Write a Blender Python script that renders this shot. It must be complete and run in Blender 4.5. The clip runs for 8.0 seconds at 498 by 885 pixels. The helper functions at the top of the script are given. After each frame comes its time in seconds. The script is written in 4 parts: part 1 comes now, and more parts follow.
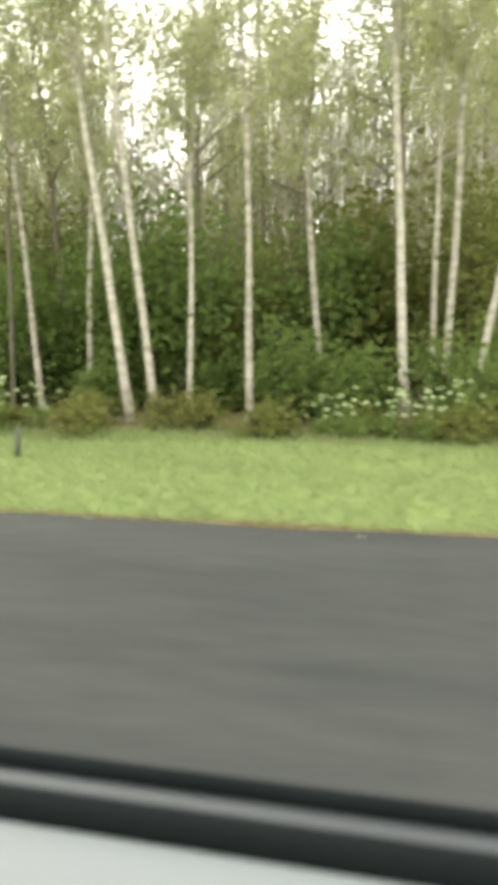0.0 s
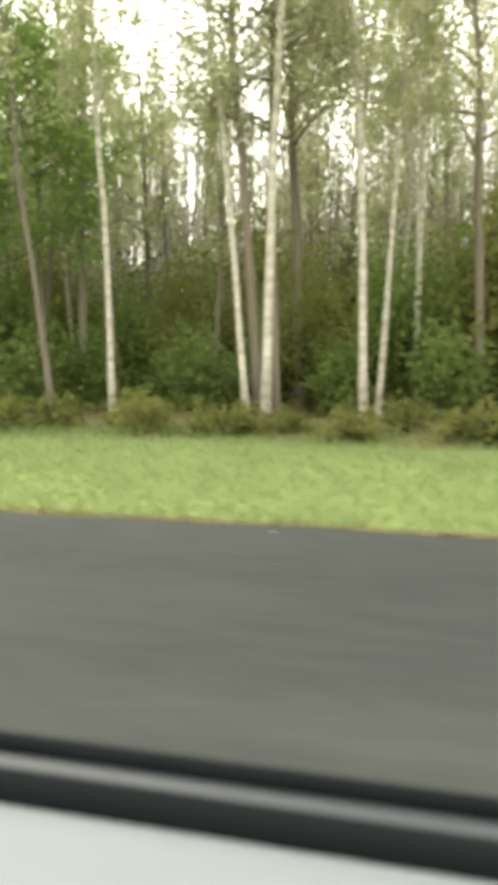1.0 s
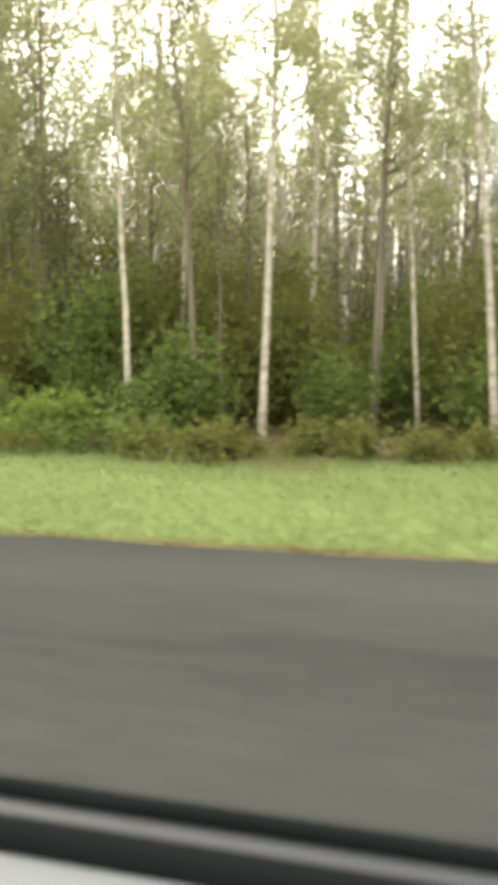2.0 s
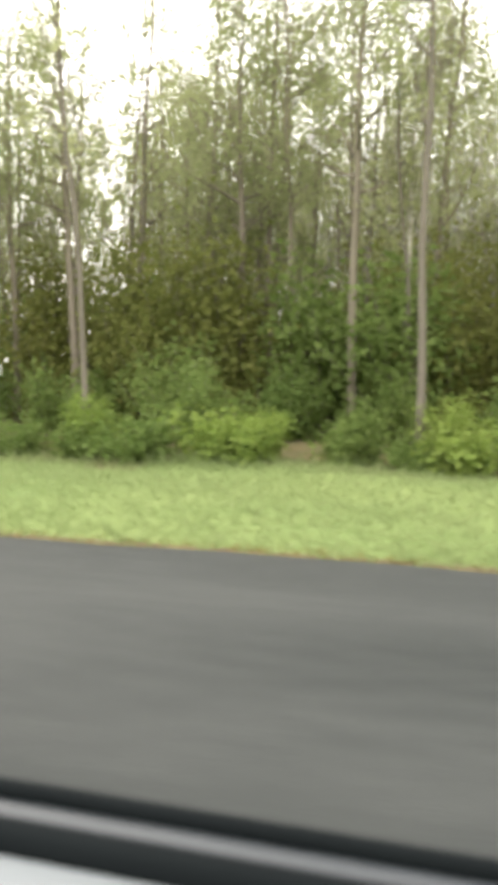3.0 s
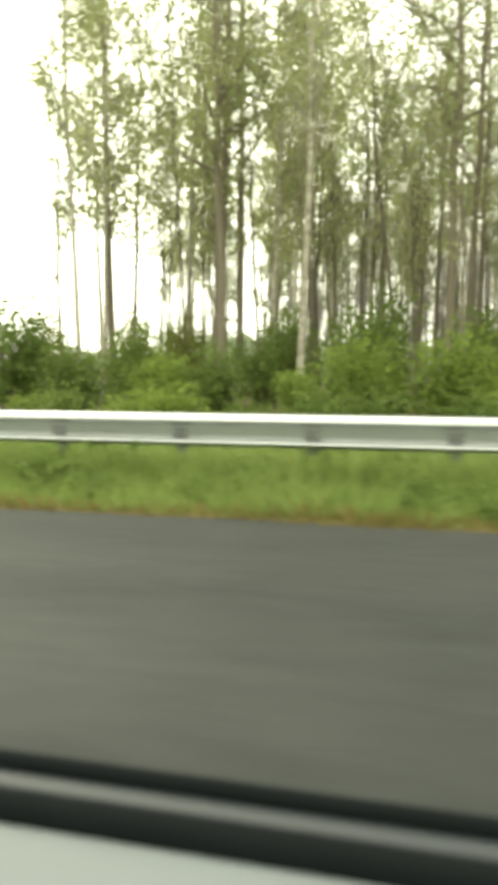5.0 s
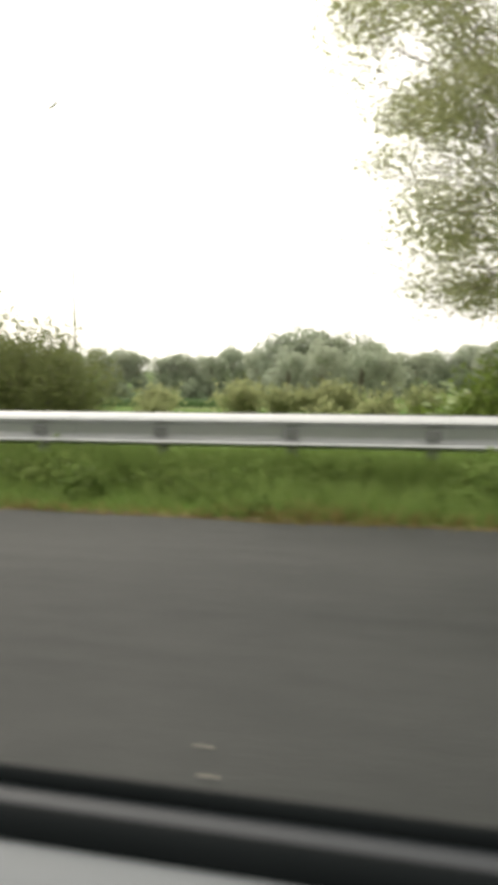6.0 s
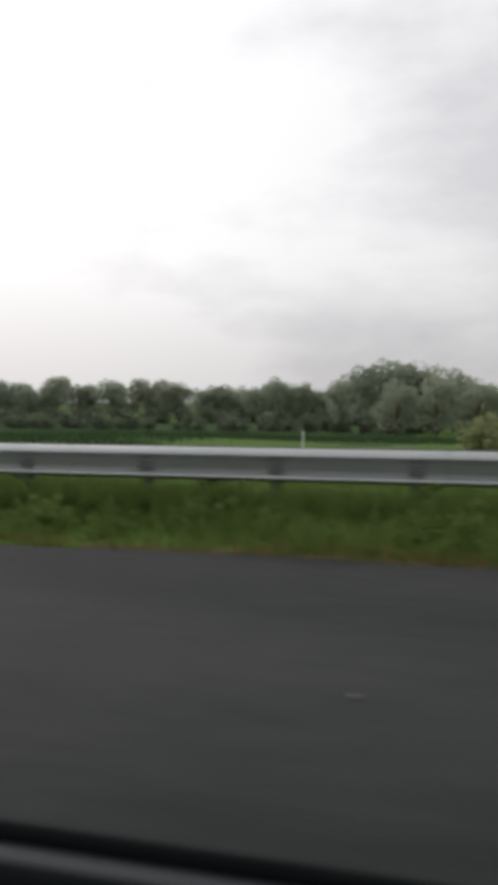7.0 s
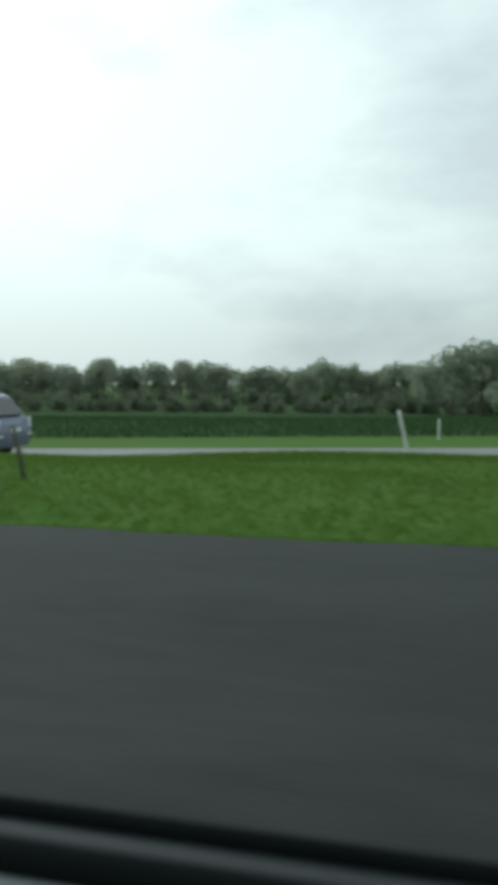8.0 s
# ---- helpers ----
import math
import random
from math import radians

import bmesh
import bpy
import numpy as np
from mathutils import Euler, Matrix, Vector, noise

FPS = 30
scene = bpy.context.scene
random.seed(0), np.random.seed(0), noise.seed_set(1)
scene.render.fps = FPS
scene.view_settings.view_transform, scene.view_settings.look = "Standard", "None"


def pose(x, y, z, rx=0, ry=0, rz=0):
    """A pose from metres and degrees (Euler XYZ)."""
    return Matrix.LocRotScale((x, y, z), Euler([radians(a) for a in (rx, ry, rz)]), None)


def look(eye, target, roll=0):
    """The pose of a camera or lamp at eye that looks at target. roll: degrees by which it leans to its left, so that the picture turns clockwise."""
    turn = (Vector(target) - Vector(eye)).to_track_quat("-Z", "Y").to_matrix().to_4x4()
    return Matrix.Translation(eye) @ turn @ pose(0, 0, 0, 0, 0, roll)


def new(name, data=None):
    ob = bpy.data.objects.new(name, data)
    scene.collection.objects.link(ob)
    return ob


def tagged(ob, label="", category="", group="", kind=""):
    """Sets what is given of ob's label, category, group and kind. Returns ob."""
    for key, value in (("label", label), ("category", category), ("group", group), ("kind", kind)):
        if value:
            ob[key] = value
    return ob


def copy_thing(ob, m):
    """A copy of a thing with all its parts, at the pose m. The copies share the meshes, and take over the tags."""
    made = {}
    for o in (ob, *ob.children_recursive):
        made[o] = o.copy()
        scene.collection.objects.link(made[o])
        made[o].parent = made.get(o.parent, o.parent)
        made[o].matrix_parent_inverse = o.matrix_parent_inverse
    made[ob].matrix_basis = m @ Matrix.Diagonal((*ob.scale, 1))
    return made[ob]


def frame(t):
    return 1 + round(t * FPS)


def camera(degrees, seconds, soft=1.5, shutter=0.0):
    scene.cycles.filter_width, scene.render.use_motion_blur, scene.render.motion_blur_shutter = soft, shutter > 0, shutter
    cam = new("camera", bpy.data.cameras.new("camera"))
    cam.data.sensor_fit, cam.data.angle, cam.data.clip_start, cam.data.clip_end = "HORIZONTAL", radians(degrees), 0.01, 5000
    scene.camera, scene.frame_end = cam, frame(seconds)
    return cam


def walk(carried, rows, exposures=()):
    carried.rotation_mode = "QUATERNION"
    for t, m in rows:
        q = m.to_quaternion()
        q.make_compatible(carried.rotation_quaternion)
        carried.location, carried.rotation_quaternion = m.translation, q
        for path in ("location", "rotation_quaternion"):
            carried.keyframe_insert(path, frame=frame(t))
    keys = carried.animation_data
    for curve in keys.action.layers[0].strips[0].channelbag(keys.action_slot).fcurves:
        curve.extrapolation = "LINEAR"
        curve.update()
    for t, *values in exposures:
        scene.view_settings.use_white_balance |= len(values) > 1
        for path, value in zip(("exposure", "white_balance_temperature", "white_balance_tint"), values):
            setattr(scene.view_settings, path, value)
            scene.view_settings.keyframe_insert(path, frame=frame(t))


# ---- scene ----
# The camera looks out of the right-hand side of a car that runs along -x at 24 m/s.
SPEED = 24.0
cam = camera(40, 8.0, soft=7.2, shutter=0.09)
cam.data.dof.use_dof, cam.data.dof.focus_distance, cam.data.dof.aperture_fstop = True, 13.0, 6.0
# seconds, height, turn towards the way ahead, tilt down, lean
RIDE = [
    (0.0, 1.191, 12.45, 5.55, 0.16), (0.5, 1.189, 12.97, 5.02, -0.07), (1.0, 1.180, 12.92, 5.47, 0.29),
    (1.2, 1.188, 13.01, 4.74, 0.16), (2.3, 1.194, 13.15, 3.57, 0.68), (2.5, 1.186, 13.21, 4.38, 0.80),
    (3.0, 1.194, 13.63, 3.17, 1.11), (3.5, 1.197, 12.87, 4.24, -0.13), (3.8, 1.192, 13.35, 4.60, 0.64),
    (4.0, 1.183, 13.13, 5.44, 0.57), (4.5, 1.189, 13.06, 5.82, 0.10), (5.8, 1.212, 12.72, 6.40, -0.08),
    (6.0, 1.211, 12.39, 6.15, -0.24), (6.2, 1.219, 12.09, 5.34, -0.39), (6.4, 1.217, 12.30, 4.57, 0.19),
    (6.5, 1.211, 12.31, 4.78, 0.31), (7.0, 1.223, 12.21, 3.41, 0.14), (7.2, 1.221, 12.19, 3.38, 0.15),
    (7.5, 1.220, 12.24, 4.04, 0.42), (7.8, 1.215, 12.23, 5.10, 0.40), (8.0, 1.222, 12.14, 4.97, -0.06),
]
walk(cam, [(t, pose(-SPEED * t, 0, z, 90 - tilt, 0, turn) @ pose(0, 0, 0, 0, 0, lean)) for t, z, turn, tilt, lean in RIDE],
     exposures=[(0.0, 0.88, 7150, 5), (0.5, 0.98, 7050, 8), (1.0, 0.91, 7350, 3), (1.2, 0.85, 7650, -1), (2.5, 0.86, 7200, 14), (3.0, 1.0, 6950, 10), (3.5, 0.97, 7400, 6), (4.0, 0.84, 7500, 2), (4.5, 0.68, 8050, -7), (5.8, 0.04, 7500, 4), (6.0, -0.22, 7250, 10),
                (6.2, -0.75, 6700, 14), (6.5, -1.0, 6650, 16), (7.0, -1.64, 6500, 12), (7.5, -1.62, 6150, 3), (8.0, -1.58, 5880, -8)])

# ---- daylight: a bright overcast sky ----
world = bpy.data.worlds.new("overcast_sky")
scene.world = world
world.use_nodes = True
wt = world.node_tree
wt.nodes.clear()


def wnode(kind, **values):
    n = wt.nodes.new(kind)
    for k, v in values.items():
        n.inputs[k].default_value = v
    return n


w_out, w_bg = wnode("ShaderNodeOutputWorld"), wnode("ShaderNodeBackground")
w_sky = wt.nodes.new("ShaderNodeTexSky")
w_sky.sky_type, w_sky.sun_disc = "NISHITA", False
w_sky.sun_elevation, w_sky.sun_rotation = radians(35), radians(-41)
w_sky.air_density, w_sky.dust_density = 1.5, 3.0
w_dim = wt.nodes.new("ShaderNodeVectorMath")
w_dim.operation = "SCALE"
w_dim.inputs["Scale"].default_value = 0.09
w_geo = wt.nodes.new("ShaderNodeTexCoord")
w_map = wt.nodes.new("ShaderNodeMapping")
w_map.inputs["Scale"].default_value = (1.0, 1.0, 2.6)
w_cloud = wnode("ShaderNodeTexNoise", Scale=3.0, Detail=6.0, Roughness=0.55)
w_ramp = wt.nodes.new("ShaderNodeValToRGB")
w_ramp.color_ramp.elements[0].position, w_ramp.color_ramp.elements[0].color = 0.36, (1.45, 1.46, 1.5, 1)
w_ramp.color_ramp.elements[1].position, w_ramp.color_ramp.elements[1].color = 0.62, (1.88, 1.88, 1.88, 1)
w_mix = wt.nodes.new("ShaderNodeMix")
w_mix.data_type = "RGBA"
w_mix.inputs["Factor"].default_value = 0.88
wt.links.new(w_sky.outputs[0], w_dim.inputs[0])
wt.links.new(w_geo.outputs["Generated"], w_map.inputs["Vector"])
wt.links.new(w_map.outputs[0], w_cloud.inputs["Vector"])
wt.links.new(w_dim.outputs[0], w_mix.inputs["A"])
# thin cloud is brighter towards the hidden sun
w_dot = wt.nodes.new("ShaderNodeVectorMath")
w_dot.operation = "DOT_PRODUCT"
w_dot.inputs[1].default_value = Vector((-0.54, 0.62, 0.58)).normalized()
w_pos, w_pow, w_glow = (wt.nodes.new("ShaderNodeMath") for _ in range(3))
w_pos.operation, w_pow.operation, w_glow.operation = "MAXIMUM", "POWER", "MULTIPLY_ADD"
w_pos.inputs[1].default_value, w_pow.inputs[1].default_value = 0.0, 2.5
w_glow.inputs[1].default_value, w_glow.inputs[2].default_value = 0.85, 1.25
# the cloud cover is thinnest round the hidden sun
w_near, w_thin = wt.nodes.new("ShaderNodeMath"), wt.nodes.new("ShaderNodeMath")
w_near.operation, w_thin.operation = "SUBTRACT", "MULTIPLY_ADD"
w_near.use_clamp = True
w_near.inputs[1].default_value, w_thin.inputs[1].default_value = 0.4, 0.42
wt.links.new(w_pow.outputs[0], w_near.inputs[0])
wt.links.new(w_near.outputs[0], w_thin.inputs[0])
wt.links.new(w_cloud.outputs["Fac"], w_thin.inputs[2])
wt.links.new(w_thin.outputs[0], w_ramp.inputs["Fac"])
w_lit = wt.nodes.new("ShaderNodeVectorMath")
w_lit.operation = "SCALE"
wt.links.new(w_geo.outputs["Generated"], w_dot.inputs[0])
wt.links.new(w_dot.outputs["Value"], w_pos.inputs[0])
wt.links.new(w_pos.outputs[0], w_pow.inputs[0])
wt.links.new(w_pow.outputs[0], w_glow.inputs[0])
wt.links.new(w_ramp.outputs["Color"], w_lit.inputs[0])
w_xyz, w_low, w_dull = wt.nodes.new("ShaderNodeSeparateXYZ"), wt.nodes.new("ShaderNodeMapRange"), wt.nodes.new("ShaderNodeMath")
w_low.interpolation_type, w_dull.operation = "SMOOTHSTEP", "MULTIPLY"
w_low.inputs["From Min"].default_value, w_low.inputs["From Max"].default_value = 0.0, 0.24
w_low.inputs["To Min"].default_value, w_low.inputs["To Max"].default_value = 0.78, 1.0
wt.links.new(w_geo.outputs["Generated"], w_xyz.inputs[0])
wt.links.new(w_xyz.outputs["Z"], w_low.inputs["Value"])
wt.links.new(w_glow.outputs[0], w_dull.inputs[0])
wt.links.new(w_low.outputs[0], w_dull.inputs[1])
wt.links.new(w_dull.outputs[0], w_lit.inputs["Scale"])
wt.links.new(w_lit.outputs[0], w_mix.inputs["B"])
wt.links.new(w_mix.outputs["Result"], w_bg.inputs["Color"])
w_bg.inputs["Strength"].default_value = 1.0
wt.links.new(w_bg.outputs[0], w_out.inputs["Surface"])

sun = new("sun", bpy.data.lights.new("sun", "SUN"))
sun.data.energy, sun.data.angle, sun.data.color = 0.5, radians(35), (1.0, 0.96, 0.9)
sun.matrix_world = look((-54, 62, 58), (0, 0, 0))


# ---- materials ----
def material(name, colour, rough=0.8, metal=0.0, second=None, scale=6.0, detail=5.0, bump=0.0, bump_scale=40.0,
             island=0.0, each=0.0, stretch=None, spec=0.5):
    """A surface of two colours mixed by noise at two scales, with fine relief."""
    m = bpy.data.materials.new(name)
    m.use_nodes = True
    nt = m.node_tree
    b = nt.nodes["Principled BSDF"]
    b.inputs["Roughness"].default_value, b.inputs["Metallic"].default_value = rough, metal
    b.inputs["Specular IOR Level"].default_value = spec
    co = nt.nodes.new("ShaderNodeTexCoord")
    vec = co.outputs["Object"]
    if stretch:
        mp = nt.nodes.new("ShaderNodeMapping")
        mp.inputs["Scale"].default_value = stretch
        nt.links.new(vec, mp.inputs["Vector"])
        vec = mp.outputs[0]
    n1, n2 = nt.nodes.new("ShaderNodeTexNoise"), nt.nodes.new("ShaderNodeTexNoise")
    n1.inputs["Scale"].default_value, n1.inputs["Detail"].default_value = scale, detail
    n2.inputs["Scale"].default_value, n2.inputs["Detail"].default_value = scale * 9.0, 3.0
    for n in (n1, n2):
        nt.links.new(vec, n.inputs["Vector"])
    add = nt.nodes.new("ShaderNodeMath")
    add.operation = "MULTIPLY_ADD"
    add.inputs[1].default_value = 0.45
    nt.links.new(n2.outputs["Fac"], add.inputs[0])
    nt.links.new(n1.outputs["Fac"], add.inputs[2])
    last = add.outputs[0]
    for amount, kind, socket in ((island, "ShaderNodeNewGeometry", "Random Per Island"), (each, "ShaderNodeObjectInfo", "Random")):
        if amount:
            src = nt.nodes.new(kind)
            more = nt.nodes.new("ShaderNodeMath")
            more.operation = "MULTIPLY_ADD"
            more.inputs[1].default_value = amount
            nt.links.new(src.outputs[socket], more.inputs[0])
            nt.links.new(last, more.inputs[2])
            last = more.outputs[0]
    rng = nt.nodes.new("ShaderNodeMapRange")
    rng.inputs["From Min"].default_value = 0.5
    rng.inputs["From Max"].default_value = 0.95 + island + each
    nt.links.new(last, rng.inputs["Value"])
    mix = nt.nodes.new("ShaderNodeMix")
    mix.data_type = "RGBA"
    mix.inputs["A"].default_value = (*colour, 1)
    mix.inputs["B"].default_value = (*(second or [c * 0.7 for c in colour]), 1)
    nt.links.new(rng.outputs[0], mix.inputs["Factor"])
    nt.links.new(mix.outputs["Result"], b.inputs["Base Color"])
    if bump:
        n3, bp = nt.nodes.new("ShaderNodeTexNoise"), nt.nodes.new("ShaderNodeBump")
        n3.inputs["Scale"].default_value, n3.inputs["Detail"].default_value = bump_scale, 4.0
        bp.inputs["Strength"].default_value, bp.inputs["Distance"].default_value = bump, 0.02
        nt.links.new(vec, n3.inputs["Vector"])
        nt.links.new(n3.outputs["Fac"], bp.inputs["Height"])
        nt.links.new(bp.outputs[0], b.inputs["Normal"])
    return m


def leaf_material(name, colour, second, through_light=0.45, rough=0.55, scale=0.8):
    """Leaves: each a little different, letting some light through."""
    m = material(name, colour, rough, 0, second, scale, 3.0, 0, 40, island=0.8, each=0.5, spec=0.08)
    nt = m.node_tree
    b = nt.nodes["Principled BSDF"]
    tr, mx = nt.nodes.new("ShaderNodeBsdfTranslucent"), nt.nodes.new("ShaderNodeMixShader")
    nt.links.new(b.inputs["Base Color"].links[0].from_socket, tr.inputs["Color"])
    mx.inputs["Fac"].default_value = through_light
    nt.links.new(b.outputs[0], mx.inputs[1])
    nt.links.new(tr.outputs[0], mx.inputs[2])
    nt.links.new(mx.outputs[0], nt.nodes["Material Output"].inputs["Surface"])
    return m


ASPHALT = material("worn_asphalt", (0.0242, 0.0274, 0.0262), 0.7, 0, (0.047, 0.05, 0.0475), 0.9, 7, 0.3, 90, stretch=(0.25, 0.9, 1), spec=0.17)
SOIL = material("meadow_ground", (0.125, 0.172, 0.06), 0.95, 0, (0.165, 0.205, 0.075), 0.25, 6, 0.2, 8, spec=0.1)
MEADOW = material("dark_green_meadow", (0.078, 0.155, 0.026), 0.95, 0, (0.105, 0.175, 0.034), 0.25, 6, 0.5, 8, spec=0.1)
FIELD = material("dark_crop_field", (0.026, 0.064, 0.017), 0.95, 0, (0.05, 0.09, 0.027), 0.06, 6, 0.5, 3, spec=0.1)
DIRT = material("reddish_brown_dirt", (0.075, 0.05, 0.027), 0.95, 0, (0.14, 0.125, 0.055), 3, 5, 0.6, 20)
LITTER = material("leaf_litter", (0.13, 0.075, 0.03), 0.95, 0, (0.06, 0.075, 0.02), 0.8, 6, 0.6, 15)
GRASS = leaf_material("verge_grass", (0.205, 0.275, 0.108), (0.29, 0.335, 0.16), 0.62, 0.6, 0.35)
DEEP_GRASS = leaf_material("deep_green_grass", (0.1, 0.19, 0.032), (0.17, 0.24, 0.055), 0.58, 0.6, 0.4)
RAIL_GRASS = leaf_material("grey_green_long_grass", (0.125, 0.205, 0.05), (0.21, 0.275, 0.085), 0.42, 0.6, 0.4)
TALL_GRASS = leaf_material("long_grass", (0.165, 0.25, 0.068), (0.29, 0.345, 0.115), 0.42, 0.6, 0.4)
BIRCH_BARK = material("white_birch_bark", (0.66, 0.62, 0.52), 0.7, 0, (0.11, 0.09, 0.065), 1.7, 6, 0.4, 25, each=0.22, stretch=(1, 1, 3.0))
DARK_BARK = material("grey_brown_bark", (0.13, 0.108, 0.082), 0.9, 0, (0.21, 0.18, 0.135), 7, 6, 0.6, 30, each=0.4, stretch=(1, 1, 0.2))
POLE_BARK = material("thin_grey_bark", (0.19, 0.162, 0.125), 0.9, 0, (0.115, 0.1, 0.078), 6, 5, 0.4, 30, each=0.6, stretch=(1, 1, 0.25))
BIRCH_LEAF = leaf_material("birch_leaves", (0.3, 0.335, 0.155), (0.44, 0.45, 0.25), 0.74)
DARK_LEAF = leaf_material("young_oak_leaves", (0.235, 0.275, 0.125), (0.37, 0.385, 0.2), 0.74)
BRIGHT_LEAF = leaf_material("fresh_maple_leaves", (0.15, 0.245, 0.06), (0.24, 0.335, 0.095), 0.5)
SHRUB_LEAF = leaf_material("shrub_leaves", (0.11, 0.172, 0.046), (0.205, 0.262, 0.082), 0.54)
LIME_LEAF = leaf_material("lime_green_shrub_leaves", (0.165, 0.245, 0.052), (0.265, 0.325, 0.09), 0.45)
BRAMBLE_LEAF = leaf_material("bramble_leaves", (0.135, 0.165, 0.045), (0.215, 0.215, 0.07), 0.55)
DRY_GRASS = leaf_material("dry_brown_grass", (0.19, 0.13, 0.055), (0.3, 0.27, 0.1), 0.35)
OLIVE_LEAF = leaf_material("dull_olive_leaves", (0.155, 0.19, 0.075), (0.26, 0.29, 0.12), 0.5)
SAPLING_LEAF = leaf_material("grey_brown_young_leaves", (0.2, 0.2, 0.12), (0.33, 0.32, 0.2), 0.5)
HEDGE_LEAF = leaf_material("dark_hedge_leaves", (0.16, 0.2, 0.135), (0.24, 0.28, 0.19), 0.4, 0.8)
# lighter and bluer than real leaves: aerial haze put into the colour
FAR_LEAF = leaf_material("hazy_distant_oak_leaves", (0.375, 0.445, 0.34), (0.45, 0.47, 0.36), 0.62, 0.8)
# leaves paled so that their colour carries the haze deep in the wood
HAZE_LEAF = leaf_material("haze_pale_leaves", (0.36, 0.37, 0.29), (0.45, 0.43, 0.38), 0.62, 0.8)
CROP_LEAF = leaf_material("dark_crop_leaves", (0.05, 0.1, 0.036), (0.075, 0.125, 0.05), 0.4, 0.7)
# bark lightened to lilac-grey, the wood's haze mixed into its colour
FAR_BARK = material("haze_grey_thin_bark", (0.4, 0.375, 0.385), 0.9, 0, (0.26, 0.235, 0.225), 0.25, 4, island=1.2, spec=0.1)
FLOWER = material("cow_parsley_flowers", (0.4, 0.46, 0.28), 0.8, 0, (0.28, 0.36, 0.16), 20, island=0.3)
STALK = material("green_stalks", (0.12, 0.22, 0.05), 0.7, 0, (0.2, 0.26, 0.08), 10)
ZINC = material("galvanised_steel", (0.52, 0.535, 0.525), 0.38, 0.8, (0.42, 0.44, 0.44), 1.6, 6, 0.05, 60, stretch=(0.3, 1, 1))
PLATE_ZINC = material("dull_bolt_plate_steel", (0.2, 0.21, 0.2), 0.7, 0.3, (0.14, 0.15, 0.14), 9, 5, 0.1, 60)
# dark steel parts; on the rear beam the darkness is painted shade
DARK_ZINC = material("dark_and_shaded_steel", (0.1, 0.105, 0.1), 0.65, 0.3, (0.06, 0.065, 0.06), 5, 5, 0.1, 60)
MAST = material("pale_grey_mast_paint", (0.72, 0.705, 0.69), 0.5, 0, (0.6, 0.585, 0.565), 1.8, 6, 0.05, 40, stretch=(1, 1, 0.3))
CONCRETE = material("light_concrete", (0.78, 0.77, 0.73), 0.85, 0, (0.62, 0.61, 0.57), 4, 6, 0.3, 40)
CABINET = material("white_cabinet_paint", (0.9, 0.88, 0.88), 0.5, 0, (0.82, 0.8, 0.8), 1.5, 5, 0.03, 30)
ORANGE = material("orange_tape", (0.72, 0.42, 0.17), 0.6, 0, (0.7, 0.52, 0.3), 12)
WHITE_PLASTIC = material("white_plastic_post", (0.88, 0.88, 0.86), 0.5, 0, (0.76, 0.76, 0.72), 8, 5)
DARK_WOOD = material("dark_stained_post", (0.05, 0.06, 0.045), 0.85, 0, (0.09, 0.09, 0.06), 8, 5, 0.4, 40)
BLUE_BOARD = material("grey_blue_board", (0.12, 0.2, 0.21), 0.6, 0, (0.2, 0.27, 0.28), 5)
RUBBER = material("black_rubber_seal", (0.0045, 0.006, 0.0065), 0.85, 0, (0.007, 0.009, 0.0095), 20, 4, 0.05, 80, spec=0.06)
TRIM = material("satin_grey_trim", (0.02, 0.0245, 0.029), 0.5, 0.0, (0.015, 0.019, 0.023), 3, 4, stretch=(0.1, 1, 1))
PANEL = material("pale_grey_door_panel", (0.132, 0.148, 0.157), 0.65, 0, (0.115, 0.127, 0.134), 4, 5, 0.05, 120, stretch=(0.2, 1, 1))
CAR_PAINT = material("grey_blue_car_paint", (0.2, 0.22, 0.3), 0.25, 0.5, (0.17, 0.19, 0.26), 2, 3)
CAR_GLASS = material("dark_car_glass", (0.02, 0.025, 0.03), 0.05, 0, (0.03, 0.035, 0.04), 2, 2, spec=0.8)
TYRE = material("black_tyre", (0.02, 0.02, 0.02), 0.85, 0, (0.035, 0.035, 0.033), 20, 4)
ALLOY = material("silver_alloy_rim", (0.55, 0.56, 0.57), 0.35, 0.8, (0.4, 0.41, 0.42), 10)
LAMP_CLEAR = material("pale_lamp_lens", (0.7, 0.75, 0.72), 0.15, 0, (0.6, 0.65, 0.62), 10)


# ---- mesh helpers ----
def mesh_of(name, verts, faces, mat=None, smooth=False):
    """A mesh from arrays of corners and of faces that all have the same number of corners."""
    verts, faces = np.asarray(verts, np.float32), np.asarray(faces, np.int32)
    me = bpy.data.meshes.new(name)
    k = faces.shape[1]
    me.vertices.add(len(verts))
    me.vertices.foreach_set("co", verts.ravel())
    me.loops.add(faces.size)
    me.loops.foreach_set("vertex_index", faces.ravel())
    me.polygons.add(len(faces))
    me.polygons.foreach_set("loop_start", np.arange(0, faces.size, k, dtype=np.int32))
    if mat:
        me.materials.append(mat)
    me.update(calc_edges=True)
    me.polygons.foreach_set("use_smooth", np.full(len(faces), smooth))
    return me


def part(name, data, mat, parent, label="", at=None):
    """Links a bmesh or a mesh as one object under a thing or a part."""
    if isinstance(data, bmesh.types.BMesh):
        me = bpy.data.meshes.new(name)
        data.to_mesh(me)
        data.free()
        data = me
    if mat and not data.materials:
        data.materials.append(mat)
    ob = new(name, data)
    ob.parent = parent
    if at is not None:
        ob.matrix_basis = at
    return tagged(ob, label)


def thing(name, label, category, group="", kind="", at=None):
    ob = tagged(new(name), label, category, group, kind)
    ob.empty_display_size = 0.2
    if at is not None:
        ob.matrix_basis = at
    return ob


